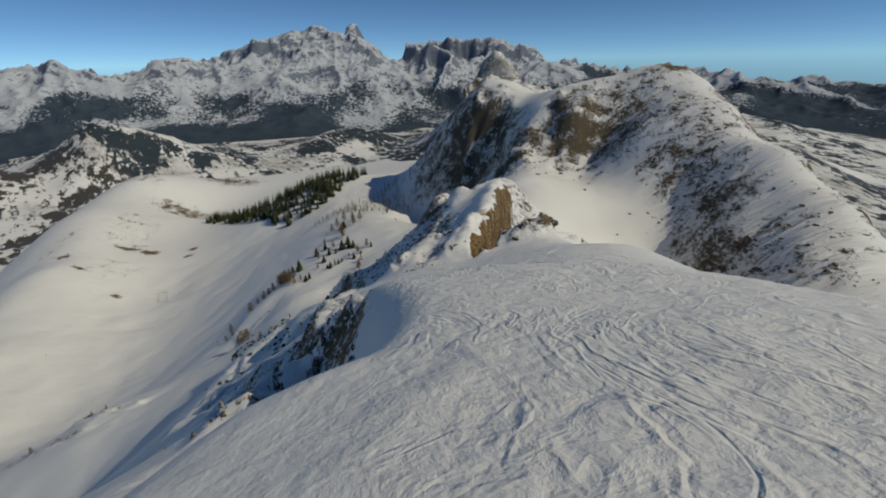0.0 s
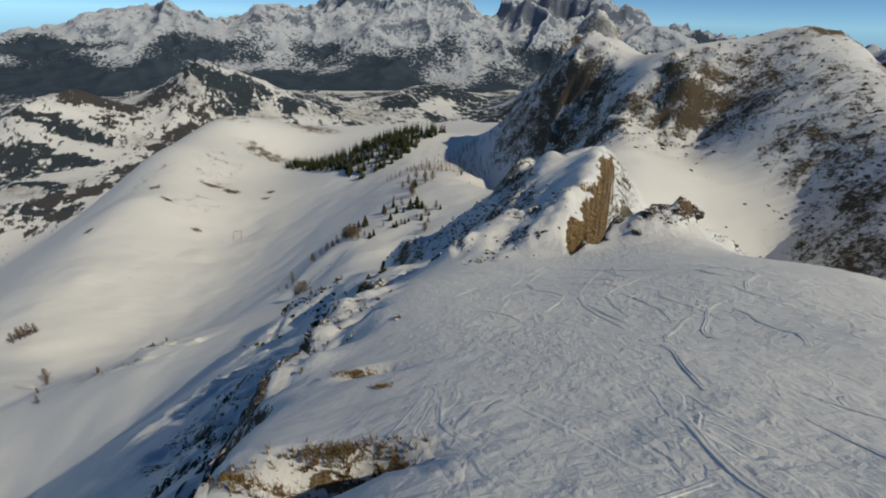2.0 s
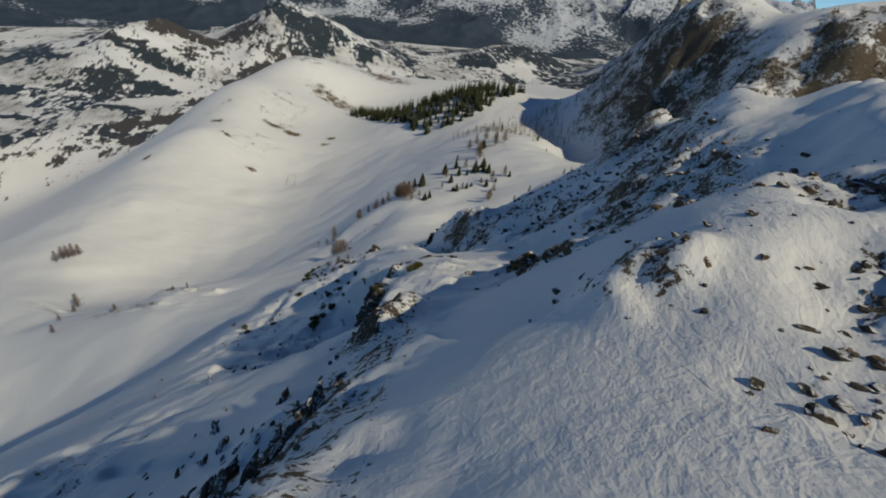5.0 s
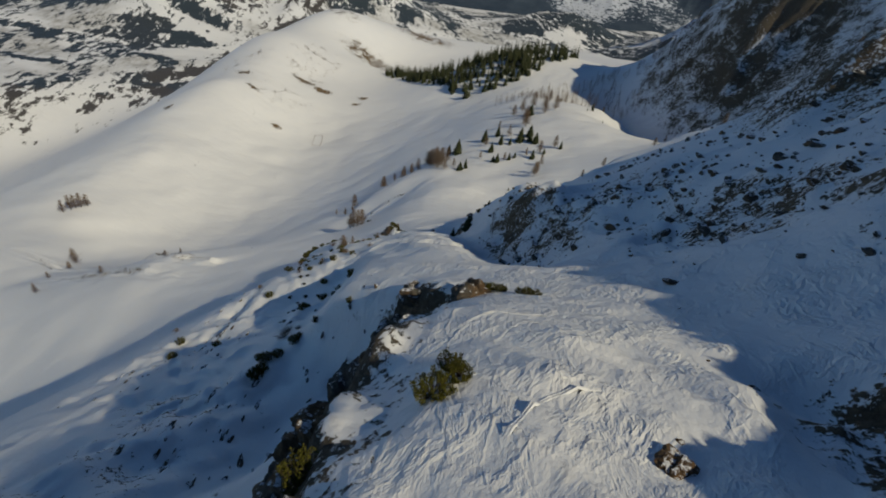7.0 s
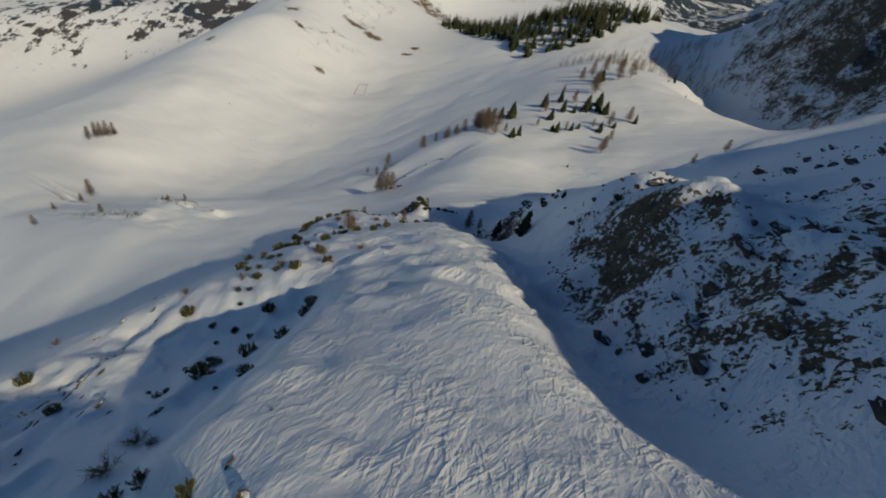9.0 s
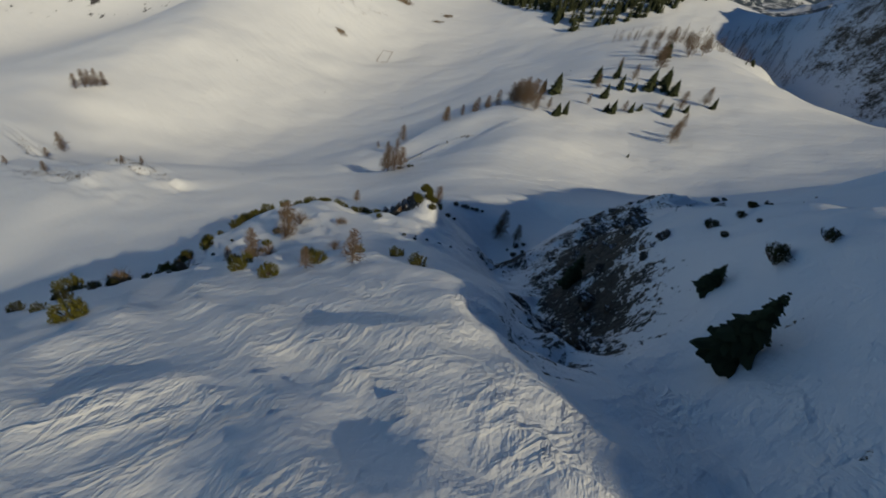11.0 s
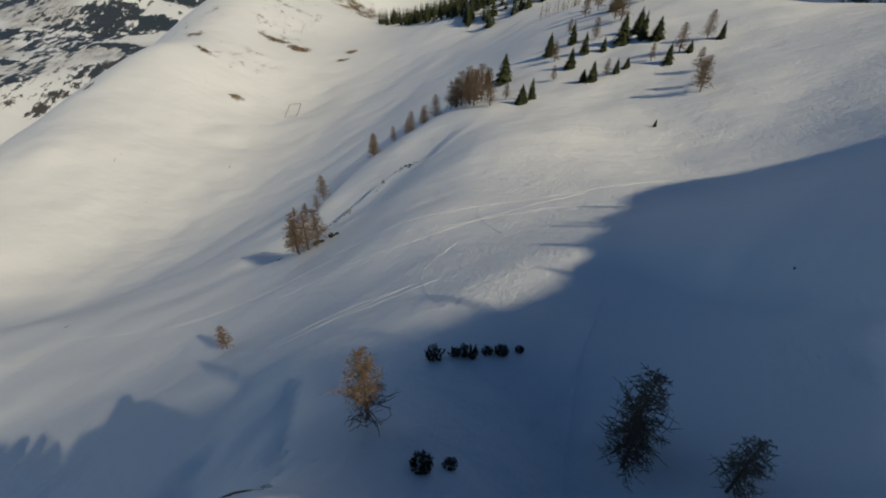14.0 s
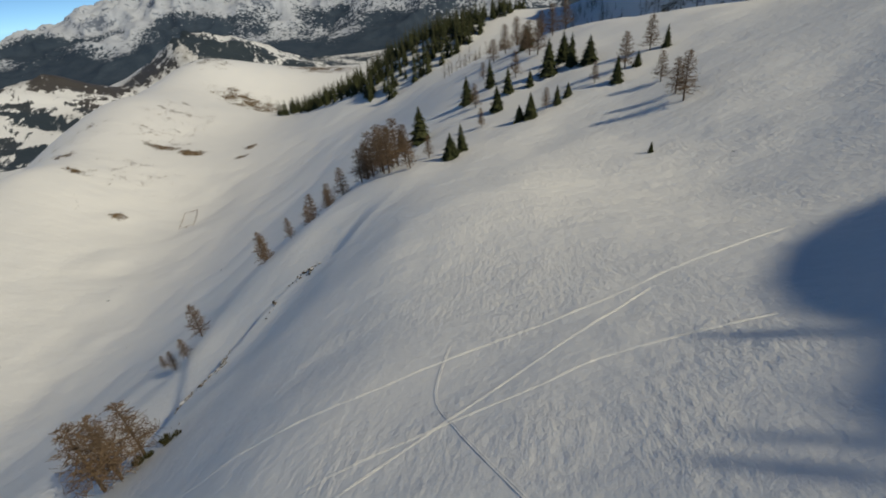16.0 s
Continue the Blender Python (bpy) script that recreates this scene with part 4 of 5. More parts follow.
RIM_PINES = [(-28, 128, 1.9), (-28, 130, 1.4), (-27.4, 129, 1.2), (-31, 124, 1.8), (-30, 121, 1.3), (-31, 148, 1.2), (-31.5, 147.6, 1.0), (-30.6, 147.9, 1.1), (-30, 147.6, 1.2), (-29.2, 147.4, 1.1), (-27.6, 146.6, 1.0), (-27, 146.2, 1.1), (-26.3, 146.3, 0.9)]
FLANK_PINES = [(-54, 151, 1.7), (-54, 152, 1.5), (-55, 149, 1.7), (-56, 148, 1.8), (-57, 148, 1.6), (-55, 145, 2.2), (-55, 146, 1.9), (-52, 153, 1.3), (-61, 162, 1.8), (-60, 166, 1.8), (-59, 169, 1.8), (-59, 173, 1.6), (-47, 153, 1.1), (-55, 162, 1.5), (-73, 155, 1.6), (-77, 150, 1.8), (-83, 156, 2.0), (-75, 170, 1.8), (-58, 171, 1.4), (-62, 164, 1.5), (-64, 172, 1.5), (-66, 178, 1.6), (-68, 184, 1.7), (-72, 190, 1.7), (-78, 180, 1.8), (-84, 186, 1.8), (-70, 176, 1.2), (-63, 180, 1.4)]
GULLY_PINES = [(-49.5, 219, 2.0), (-49, 216, 1.2), (-48, 221, 1.4), (-47, 222, 1.4), (-47.5, 210, 2.7), (-46, 262, 2.4), (-48, 232, 1.0), (-44, 254, 1.5), (-70, 221, 0.9), (-69, 250, 2.4), (-68, 247, 1.3), (-67, 249, 0.9), (-66, 247, 1.3), (-71, 252, 1.2), (-84, 251, 2.0), (-85, 261, 2.4), (-87, 260, 2.6), (-83, 262, 1.8), (-38, 194, 1.8), (-70, 253, 2.6), (-137, 311, 3.0), (-134, 313, 3.0), (-72, 219, 0.9), (-74, 220, 0.8)]
plant_all("dwarf_pine", PINE_KINDS, PINE_GREEN, SPUR_PINES, "olive green dwarf pine bush poking out of the snow", "dwarf pine", "dwarf pines on the spur", 1.05)
plant_all("dwarf_pine", PINE_KINDS, PINE_GREEN, RIM_PINES, "low olive green dwarf pine on the rocky rim", "dwarf pine", "dwarf pines along the rim", 0.95)
plant_all("dwarf_pine", PINE_KINDS, PINE_GREEN, FLANK_PINES, "olive and brown dwarf pine scattered on the snowy flank", "dwarf pine", "dwarf pines on the flank", 0.95)
plant_all("dwarf_pine", PINE_KINDS, SHADED_PINE, [(a, b, 0.62 * c) for a, b, c in GULLY_PINES] + [(a + 1.1, b + 0.7, 0.4 * c) for a, b, c in GULLY_PINES], "dark green dwarf pine in the shaded snow gully", "dwarf pine", "dwarf pines in the gully", 0.9)


def shrub_shape(rng, stems):
    """A leafless shrub one metre wide: thin stems fanning out of one root."""
    tv, tf, cv, cf = [], [], [], []
    for k in range(stems):
        t, up = rng.random() * 6.283, rng.uniform(0.25, 1.3)
        d = Vector((math.cos(t) * math.cos(up), math.sin(t) * math.cos(up), math.sin(up)))
        foot, tip = Vector((0.05 * d.x, 0.05 * d.y, -0.05)), d * rng.uniform(0.35, 0.55)
        cone(tv, tf, tuple(foot), tuple(foot.lerp(tip, 0.6)), 0.010, 0.006, 4)
        for j in range(9):
            p = foot.lerp(tip, rng.uniform(0.35, 1.0))
            q = p + (d + Vector((rng.uniform(-1, 1), rng.uniform(-1, 1), rng.uniform(-0.4, 0.8)))) * 0.13
            cone(cv, cf, tuple(p), tuple(q), 0.006, 0.003, 3)
    return (tv, tf), (cv, cf)


SHRUB_KINDS = [shrub_shape(rng, n) for n in (34, 46)]
FLANK_SHRUBS = [(-57.3, 153.0, 2.2), (-57.1, 155.8, 1.0), (-58.8, 155.5, 1.8), (-68.7, 178.6, 1.4), (-72.4, 175.9, 1.3), (-66.4, 182.9, 1.5), (-62.1, 184.9, 1.4), (-95.5, 222.0, 2.2), (-80.0, 173.0, 1.6), (-78.6, 184.3, 1.5), (-92.0, 161.8, 1.6), (-84.0, 196.0, 1.8), (-90.0, 204.0, 2.4), (-79.0, 206.0, 1.8), (-74.0, 209.0, 1.5), (-86.0, 214.0, 2.4), (-89.0, 219.0, 2.6), (-84.0, 221.0, 1.6)]
plant_all("shrub", SHRUB_KINDS, LARCH_TWIG, FLANK_SHRUBS, "leafless reddish brown shrub on the snowy flank", "shrub", "shrubs on the flank", 1.1)
extra = random.Random(44)
LOW_PINES = [(-60 - 34 * k + extra.gauss(0, 2.2), 160 + 50 * k + extra.gauss(0, 2.2), extra.uniform(0.5, 1.1)) for k in [extra.random() for _ in range(46)]]
# tufts in the same shade-darkened needle colour as the gully pines
plant_all("dwarf_pine", PINE_KINDS, SHADED_PINE, LOW_PINES, "low dark dwarf pine tuft half buried in snow", "dwarf pine", "dwarf pines on the flank", 0.8)


def woodland(name, kinds, mats, outline, count, low, high, label):
    """A far stand of trees within an outline on the plan, as one mass of small trees."""
    xs, ys = [p[0] for p in outline], [p[1] for p in outline]
    verts, faces, slots = [], [], []
    tries = np.array([(rng.uniform(min(xs), max(xs)), rng.uniform(min(ys), max(ys))) for _ in range(count * 5)])
    tries = tries[inside(tries[:, 0], tries[:, 1], outline)][:count]
    for n, p in enumerate(spots_on(tries)):
        m = standing(p, rng.random() * 6.283, 1.0) @ Matrix.Scale(rng.uniform(low, high), 4)
        for (v, f), slot in zip(kinds[n % len(kinds)], (0, 1)):
            b = len(verts)
            verts.extend(tuple(m @ Vector(p)) for p in v)
            faces.extend(tuple(b + i for i in face) for face in f)
            slots.extend([slot] * len(f))
    me = mesh_from(name, verts, faces, mats[0])
    me.materials.append(mats[1])
    me.polygons.foreach_set("material_index", slots)
    return tagged(new(name, me), label, "woods", kind="stuff")


LOW_SPRUCES = [spruce_shape(rng, 11, 8, 0.23, 0.3), spruce_shape(rng, 10, 7, 0.27, 0.35)]
LOW_LARCHES = [larch_shape(rng, 16), larch_shape(rng, 14)]
woodland("spruce_wood", LOW_SPRUCES, (BARK, SPRUCE_GREEN), [(-410, 850), (-290, 752), (-200, 668), (-150, 688), (-90, 775), (-150, 815), (-280, 815), (-410, 890)], 480, 10, 20, "dense dark spruce wood on the far shoulder")
woodland("larch_wood", LOW_LARCHES, (BARK, LARCH_TWIG), [(-145, 585), (-120, 665), (-60, 700), (30, 690), (22, 590), (-60, 605)], 330, 5, 11, "thin bare larch wood on the shaded slope")


# ---- rocks ----
def rock_material(name, rusty):
    """Weathered rock with snow lying on its ledges; rusty says how much of it is brown."""
    m, nodes, links, bsdf = material(name)
    geo = node(nodes, links, "ShaderNodeNewGeometry")
    layered = node(nodes, links, "ShaderNodeMapping", {"Vector": geo.outputs["Position"], "Rotation": (0.5, 0.3, 0), "Scale": (1, 1, 3)}).outputs[0]
    n1 = node(nodes, links, "ShaderNodeTexNoise", {"Vector": layered, "Scale": 0.9, "Detail": 9.0, "Roughness": 0.7}).outputs["Fac"]
    n2 = node(nodes, links, "ShaderNodeTexNoise", {"Vector": geo.outputs["Position"], "Scale": 0.35, "Detail": 5.0, "Roughness": 0.6}).outputs["Fac"]
    n3 = node(nodes, links, "ShaderNodeTexNoise", {"Vector": geo.outputs["Position"], "Scale": 1.6, "Detail": 7.0, "Roughness": 0.7}).outputs["Fac"]
    grey = ramp(nodes, links, n1, (0.3, (0.034, 0.031, 0.028)), (0.5, (0.085, 0.076, 0.065)), (0.72, (0.18, 0.16, 0.13)))
    rust = ramp(nodes, links, n1, (0.3, (0.075, 0.042, 0.022)), (0.55, (0.21, 0.125, 0.062)), (0.75, (0.36, 0.25, 0.145)))
    stone = mix_colour(nodes, links, ramp(nodes, links, n2, (0.62 - 0.4 * rusty, (0, 0, 0)), (0.78 - 0.4 * rusty, (0.85, 0.85, 0.85))), grey, rust)
    upward = node(nodes, links, "ShaderNodeSeparateXYZ", {0: geo.outputs["Normal"]}).outputs[2]
    capped = maths(nodes, links, "ADD", upward, maths(nodes, links, "MULTIPLY", maths(nodes, links, "SUBTRACT", n3, 0.5), 1.5))
    white = ramp(nodes, links, capped, (0.94, (0, 0, 0)), (1.02, (1, 1, 1)))
    links.new(mix_colour(nodes, links, white, stone, (0.80, 0.80, 0.82, 1)), bsdf.inputs["Base Color"])
    bsdf.inputs["Roughness"].default_value = 0.85
    bsdf.inputs["Specular IOR Level"].default_value = 0.2
    bump = node(nodes, links, "ShaderNodeBump", {"Height": maths(nodes, links, "ADD", n1, n3), "Strength": 0.8, "Distance": 0.4})
    links.new(bump.outputs[0], bsdf.inputs["Normal"])
    return m


GREY_ROCK, RUST_ROCK = rock_material("weathered_rock_with_snow", 0.38), rock_material("rust_brown_rock_with_snow", 0.95)


def rock_mesh(name, size, detail, seed, broken=0.4, squareness=0.5):
    """A faceted rock: a ball cut by planes and roughened, size in metres half across."""
    bm = bmesh.new()
    bmesh.ops.create_icosphere(bm, subdivisions=detail, radius=1.0)
    r = random.Random(seed)
    cuts = []
    for _ in range(11):
        d = Vector((r.uniform(-1, 1), r.uniform(-1, 1), r.uniform(-0.6, 1))).normalized()
        cuts.append((d, r.uniform(0.5, 0.9)))
    off = Vector((seed * 3.7, seed * 1.3, seed * 2.1))
    for v in bm.verts:
        p = v.co.copy()
        for d, h in cuts:
            over = p.dot(d) - h
            if over > 0:
                p -= d * over * (0.6 + 0.4 * squareness)
        n = noise.fractal(p * 1.7 + off, 0.9, 2.1, 5)
        ridge = abs(noise.noise(p * 3.1 + off))
        p += v.co * (broken * 0.5 * n - broken * 0.35 * ridge)
        v.co = Vector((p.x * size[0], p.y * size[1], p.z * size[2]))
    me = bpy.data.meshes.new(name)
    bm.to_mesh(me)
    bm.free()
    me.materials.append(RUST_ROCK if 140 <= seed < 147 or seed in (5, 12) and name == "block" else GREY_ROCK)
    return me


BLOCKS = {}


def outcrop(name, x, y, size, turn, rise, detail, seed, label, broken=0.45):
    key = (seed, detail, broken)
    if key not in BLOCKS:
        BLOCKS[key] = rock_mesh(name, (1, 1, 1), detail, seed, broken)
    ob = new(name, BLOCKS[key])
    p = spot(x, y)
    ob.matrix_basis = Matrix.Translation((x, y, p.z + rise)) @ Matrix.Rotation(turn, 4, "Z") @ Matrix.Diagonal((*size, 1))
    return tagged(ob, label, "rock")


def heap(name, x, y, label, pieces):
    """A broken outcrop: one thing made of blocks (dx, dy, size, turn, rise, seed)."""
    base = new(name)
    base.matrix_basis = Matrix.Translation(spot(x, y))
    for (dx, dy, size, turn, rise, seed), p in zip(pieces, spots_on([(x + q[0], y + q[1]) for q in pieces])):
        key = (seed, 5 if max(size) > 1.5 else 4, 0.6)
        if key not in BLOCKS:
            BLOCKS[key] = rock_mesh("block", (1, 1, 1), key[1], seed, 0.6)
        ob = new("block", BLOCKS[key])
        ob.parent = base
        ob.matrix_basis = Matrix.Translation(p + Vector((0, 0, rise)) - base.matrix_basis.translation) @ Matrix.Rotation(turn, 4, "Z") @ Matrix.Diagonal((*size, 1))
    return tagged(base, label, "rock")


ob_random = random.Random(5)
for i in range(22):
    t, out = ob_random.random(), ob_random.uniform(1.2, 6.4)
    size = ob_random.uniform(0.45, 1.15)
    x, y = -80.5 - 7.5 * t - 0.85 * out, 235.5 + 9.5 * t - 0.5 * out
    outcrop("rock_pinnacle", x, y, (size * 0.8, size * 1.7, size * 0.9), 0.6, -0.25 * size, 4, 3 + i % 6, "jagged dark rock of the pinnacle face, streaked with snow", 0.6)["group"] = "rocks of the pinnacle"
KNOB_PINES = [(-84.6, 241.6, 2.0), (-84.0, 240.8, 2.2), (-83.2, 240.4, 1.6), (-81.6, 237.8, 1.5), (-81.0, 236.8, 1.7), (-80.4, 236.0, 1.4), (-82.6, 236.2, 1.6), (-82.0, 235.4, 1.8), (-81.4, 234.6, 1.5), (-82.4, 241.6, 1.1), (-81.0, 239.0, 1.0), (-78.8, 234.2, 1.3),
              (-80.4, 237.2, 1.2), (-79.6, 235.6, 1.0), (-80.2, 239.2, 1.1), (-79.2, 237.4, 0.9), (-85.6, 235.4, 1.1), (-86.2, 235.0, 1.3), (-86.8, 234.6, 1.2), (-87.4, 234.2, 1.4), (-88.0, 233.7, 1.2), (-88.6, 233.2, 1.3), (-89.2, 232.6, 1.1), (-89.8, 232.0, 1.2), (-90.3, 231.3, 1.0), (-90.6, 230.4, 0.9)]
plant_all("dwarf_pine", PINE_KINDS, PINE_GREEN, KNOB_PINES, "olive green dwarf pine beside the rock pinnacle", "dwarf pine", "dwarf pines on the pinnacle", 1.0)
pieces = [(-0.2, 1.0, (2.5, 2.3, 1.7), 0.3, -0.3, 5), (2.0, -1.8, (2.3, 2.1, 1.6), 1.3, -0.3, 12)]
for i in range(26):
    s = 0.4 + 0.8 * ob_random.random()
    pieces.append((ob_random.gauss(0, 2.2), ob_random.gauss(0, 2.6), (s, s * 1.2, s * 0.8), ob_random.random() * 3, -0.1, 140 + i % 7))
heap("rock_outcrop", -12.0, 124.5, "rust brown broken rock outcrop breaking through the shaded snow", pieces)
pieces = [(0, 1.0, (2.2, 1.8, 1.3), 0.3, -0.3, 7), (4.6, 1.4, (2.1, 1.8, 1.2), 0.9, -0.3, 9)]
for i in range(16):
    s = 0.35 + 0.7 * ob_random.random()
    pieces.append((ob_random.gauss(0, 4.0), ob_random.gauss(0, 1.6), (s, s * 1.3, s * 0.7), ob_random.random() * 3, -0.1, 147 + i % 5))
heap("rock_outcrop", 24, 98.6, "dark jagged rocky knoll powdered with snow by the corrie", pieces)
for i in range(36):
    # broken rock of the face below the rim
    x, y = ob_random.gauss(-37.5, 1.8), ob_random.gauss(144, 2.8)
    s = 0.5 + 1.1 * ob_random.random()
    outcrop("rock_block", x, y, (s * 0.9, s * 1.3, s * 0.75), ob_random.random() * 3, -0.3 * s, 4, 100 + i % 9, "dark fractured rock of the face below the rim", 0.6)["group"] = "rocks of the shoulder rim"
for i in range(70):
    # rocks breaking out of the shaded rib
    y = ob_random.uniform(205, 258)
    x = float(np.interp(y, [205, 225, 250, 258], [-53, -56, -57, -56])) + ob_random.gauss(0, 2.4)
    s = 0.3 + 0.9 * ob_random.random() ** 1.6
    outcrop("rock_block", x, y, (s, s * 1.4, s * 0.8), ob_random.random() * 3, -0.2, 4, 152 + i % 7, "dark angular rock breaking out of the shaded rib", 0.6)["group"] = "rocks of the shaded rib"
br = random.Random(31)
for i in range(52):
    # broken blocks along the rim of the shoulder
    t = br.random()
    x = float(np.interp(t, [0, 0.3, 0.55, 0.8, 1], [-28.5, -31.5, -33.5, -34.5, -31])) - abs(br.gauss(0, 2.0))
    y = float(np.interp(t, [0, 0.3, 0.55, 0.8, 1], [119, 125, 131, 139, 147])) + br.gauss(0, 0.6)
    s = 0.6 + 1.3 * br.random()
    outcrop("rock_block", x, y, (s * 0.8, s * 1.2, s * 1.1), br.random() * 3, -0.25 * s, 4, 100 + i % 9, "dark fractured rock block on the rim of the shoulder", 0.6)["group"] = "rocks of the shoulder rim"
for i in range(110):
    # rocks along the western edge
    t = br.random()
    y = 14 + 88 * t
    x = float(np.interp(y, [10, 31, 45, 60, 74, 94, 112, 120], [-6, -8, -12, -16, -19, -21, -27, -31])) - abs(br.gauss(0, 3.5))
    s = 0.25 + 0.65 * br.random() ** 1.5
    outcrop("rock_block", x, y, (s * 0.55, s * 2.6, s * 0.7), br.gauss(0.2, 0.25), -0.35 * s, 4, 120 + i % 9, "dark snow-dusted rock on the western edge", 0.6)["group"] = "rocks of the western edge"

BOULDERS = [rock_mesh("boulder", (1.0, 1.25, 0.75), 3, 60 + i, 0.4) for i in range(7)]
rr = random.Random(77)
places = []
for i in range(340):
    cx, cy, rx, ry, amount, tint = ROCKY[rr.randrange(0, 27)]
    places.append((cx + rx * rr.gauss(0, 0.75), cy + ry * rr.gauss(0, 0.75)))
far_in = basin_depth(*np.array(places).T)
off_spur = to_line(*np.array(places).T, SPUR_CREST)[0]
places = [p for p, d, o in zip(places, far_in, off_spur) if d < -1 and o > 8][:290]
for i, p in enumerate(spots_on(places)):
    s = 0.12 + 0.26 * rr.random() ** 2.0
    ob = new("boulder", BOULDERS[i % 7])
    ob.matrix_basis = Matrix.Translation(p - Vector((0, 0, 0.25 * s))) @ Euler((rr.uniform(-0.4, 0.4), rr.uniform(-0.4, 0.4), rr.uniform(0, 6.3))).to_matrix().to_4x4() @ Matrix.Diagonal((s, s * rr.uniform(0.8, 1.6), s * rr.uniform(0.6, 1.0), 1))
    tagged(ob, "dark grey boulder half buried in the snow", "boulder", "boulders on the slopes")


def scree(zones, sizes, label, seed, long=(1.2, 2.4), heading=(0.5, 0.6)):
    """A scatter of small rocks over zones (x, y, radius x, radius y, count), as one mass."""
    kinds = []
    for me in SCREE_KINDS:
        co = np.empty(len(me.vertices) * 3)
        me.vertices.foreach_get("co", co)
        kinds.append((co.reshape(-1, 3), np.array([p.vertices[:] for p in me.polygons])))
    r = np.random.default_rng(seed)
    xy = np.concatenate([np.c_[r.normal(x, 0.6 * rx, n), r.normal(y, 0.6 * ry, n)] for x, y, rx, ry, n in zones])
    clumps = bumps(xy[:, 0], xy[:, 1], 5.5, seed) + 0.6 * bumps(xy[:, 0], xy[:, 1], 17, seed + 1)
    keep = (basin_depth(xy[:, 0], xy[:, 1]) < -1) & (to_line(xy[:, 0], xy[:, 1], SPUR_CREST)[0] > 9) & (clumps > -0.05)
    xy = xy[keep]
    z = surface(xy[:, 0], xy[:, 1])
    verts, faces, base = [], [], 0
    for i, (x, y) in enumerate(xy):
        co, tri = kinds[i % len(kinds)]
        size = sizes[0] + (sizes[1] - sizes[0]) * r.random() ** 2.5
        turn = r.normal(*heading)
        c, s_ = math.cos(turn), math.sin(turn)
        p = co * size * np.array([r.uniform(0.8, 1.2), r.uniform(*long), r.uniform(0.5, 0.95)])
        verts.append(np.c_[p[:, 0] * c - p[:, 1] * s_ + x, p[:, 0] * s_ + p[:, 1] * c + y, p[:, 2] + z[i]])
        faces.append(tri + base)
        base += len(co)
    me = bpy.data.meshes.new("scattered_rocks")
    me.from_pydata(np.concatenate(verts).tolist(), [], np.concatenate(faces).tolist())
    me.materials.append(GREY_ROCK)
    tagged(new("scattered_rocks", me), label, "rocks", kind="stuff")


SCREE_KINDS = [rock_mesh("scree", (1, 1, 1), 2, 200 + i, 0.55) for i in range(8)]
scree([(-24, 186, 14, 18, 330), (-12, 168, 11, 12, 130), (2, 152, 10, 28, 240), (4, 205, 15, 32, 260), (-35, 189, 7, 9, 120), (-16, 212, 12, 18, 140)], (0.12, 0.72), "dark angular rocks scattered over the shaded snow slope", 301)
scree([(6, 112, 5, 14, 260), (3, 97, 4, 4, 60), (-6.5, 99, 3, 4, 60), (-10, 119, 3, 3, 60), (-25, 111, 3, 6, 90), (-1.5, 90.5, 3, 2, 30)], (0.08, 0.36), "dark stones breaking through the snow of the cliff ridge", 302)
scree([(150, 470, 60, 45, 380), (195, 450, 55, 50, 420), (225, 495, 50, 35, 260), (215, 370, 40, 55, 300), (208, 310, 32, 40, 260), (192, 262, 36, 36, 260), (205, 215, 40, 30, 160)], (0.35, 1.5), "dark stones speckling the snow of the mountain face", 303)
scree([(-19, 62, 6, 22, 360), (-26, 88, 7, 18, 220), (-50, 130, 10, 20, 160), (-78, 154, 10, 18, 120), (-12, 32, 4, 10, 260), (-8, 22, 3, 7, 120)], (0.10, 0.34), "thin dark rock ribs along the steep western flank", 304, (2.2, 5.5), (0.25, 0.22))


scree([(-147, 329, 1.5, 5, 60), (-145, 339, 1.5, 6, 70), (-141.5, 348, 2, 3, 50), (-135, 352.5, 5, 1, 40), (-148, 317, 6, 1, 40)], (0.10, 0.55), "dark stones along the lip of the snow bank", 305)


# ---- dead grass poking through at the western edge ----
grass_mat = flat_colour("dead_grass", (0.11, 0.07, 0.03), (0.36, 0.25, 0.11), 2)
gr = random.Random(8)
for gx, gy, wide, deep_, count in ((-6.2, 36.9, 1.6, 0.6, 420), (-4.4, 37.9, 1.8, 0.5, 360), (-7.0, 47.0, 1.2, 0.6, 300), (-5.0, 43.8, 0.5, 0.3, 60), (-26.0, 58.0, 2.4, 1.2, 240), (-8.0, 17.0, 1.2, 3.0, 320), (-13.5, 44.0, 1.4, 2.4, 220)):
    blades = [(gx + wide * gr.gauss(0, 0.5), gy + deep_ * gr.gauss(0, 0.5)) for _ in range(count)]
    v, f = [], []
    for p in spots_on(blades):
        for _ in range(4):
            t, ln = gr.random() * 6.283, gr.uniform(0.10, 0.28)
            side_ = Vector((math.cos(t), math.sin(t), 0)) * 0.022
            tip = p + Vector((gr.uniform(-0.8, 0.5), gr.uniform(-0.5, 0.5), gr.uniform(0.35, 1.0))) * ln
            b0 = len(v)
            v.extend([tuple(p - side_ - Vector((0, 0, 0.05))), tuple(p + side_ - Vector((0, 0, 0.05))), tuple(tip)])
            f.append((b0, b0 + 1, b0 + 2))
    tagged(new("dead_grass", mesh_from("dead_grass", v, f, grass_mat)), "tufts of dry brown grass poking through thin snow", "grass", kind="stuff")

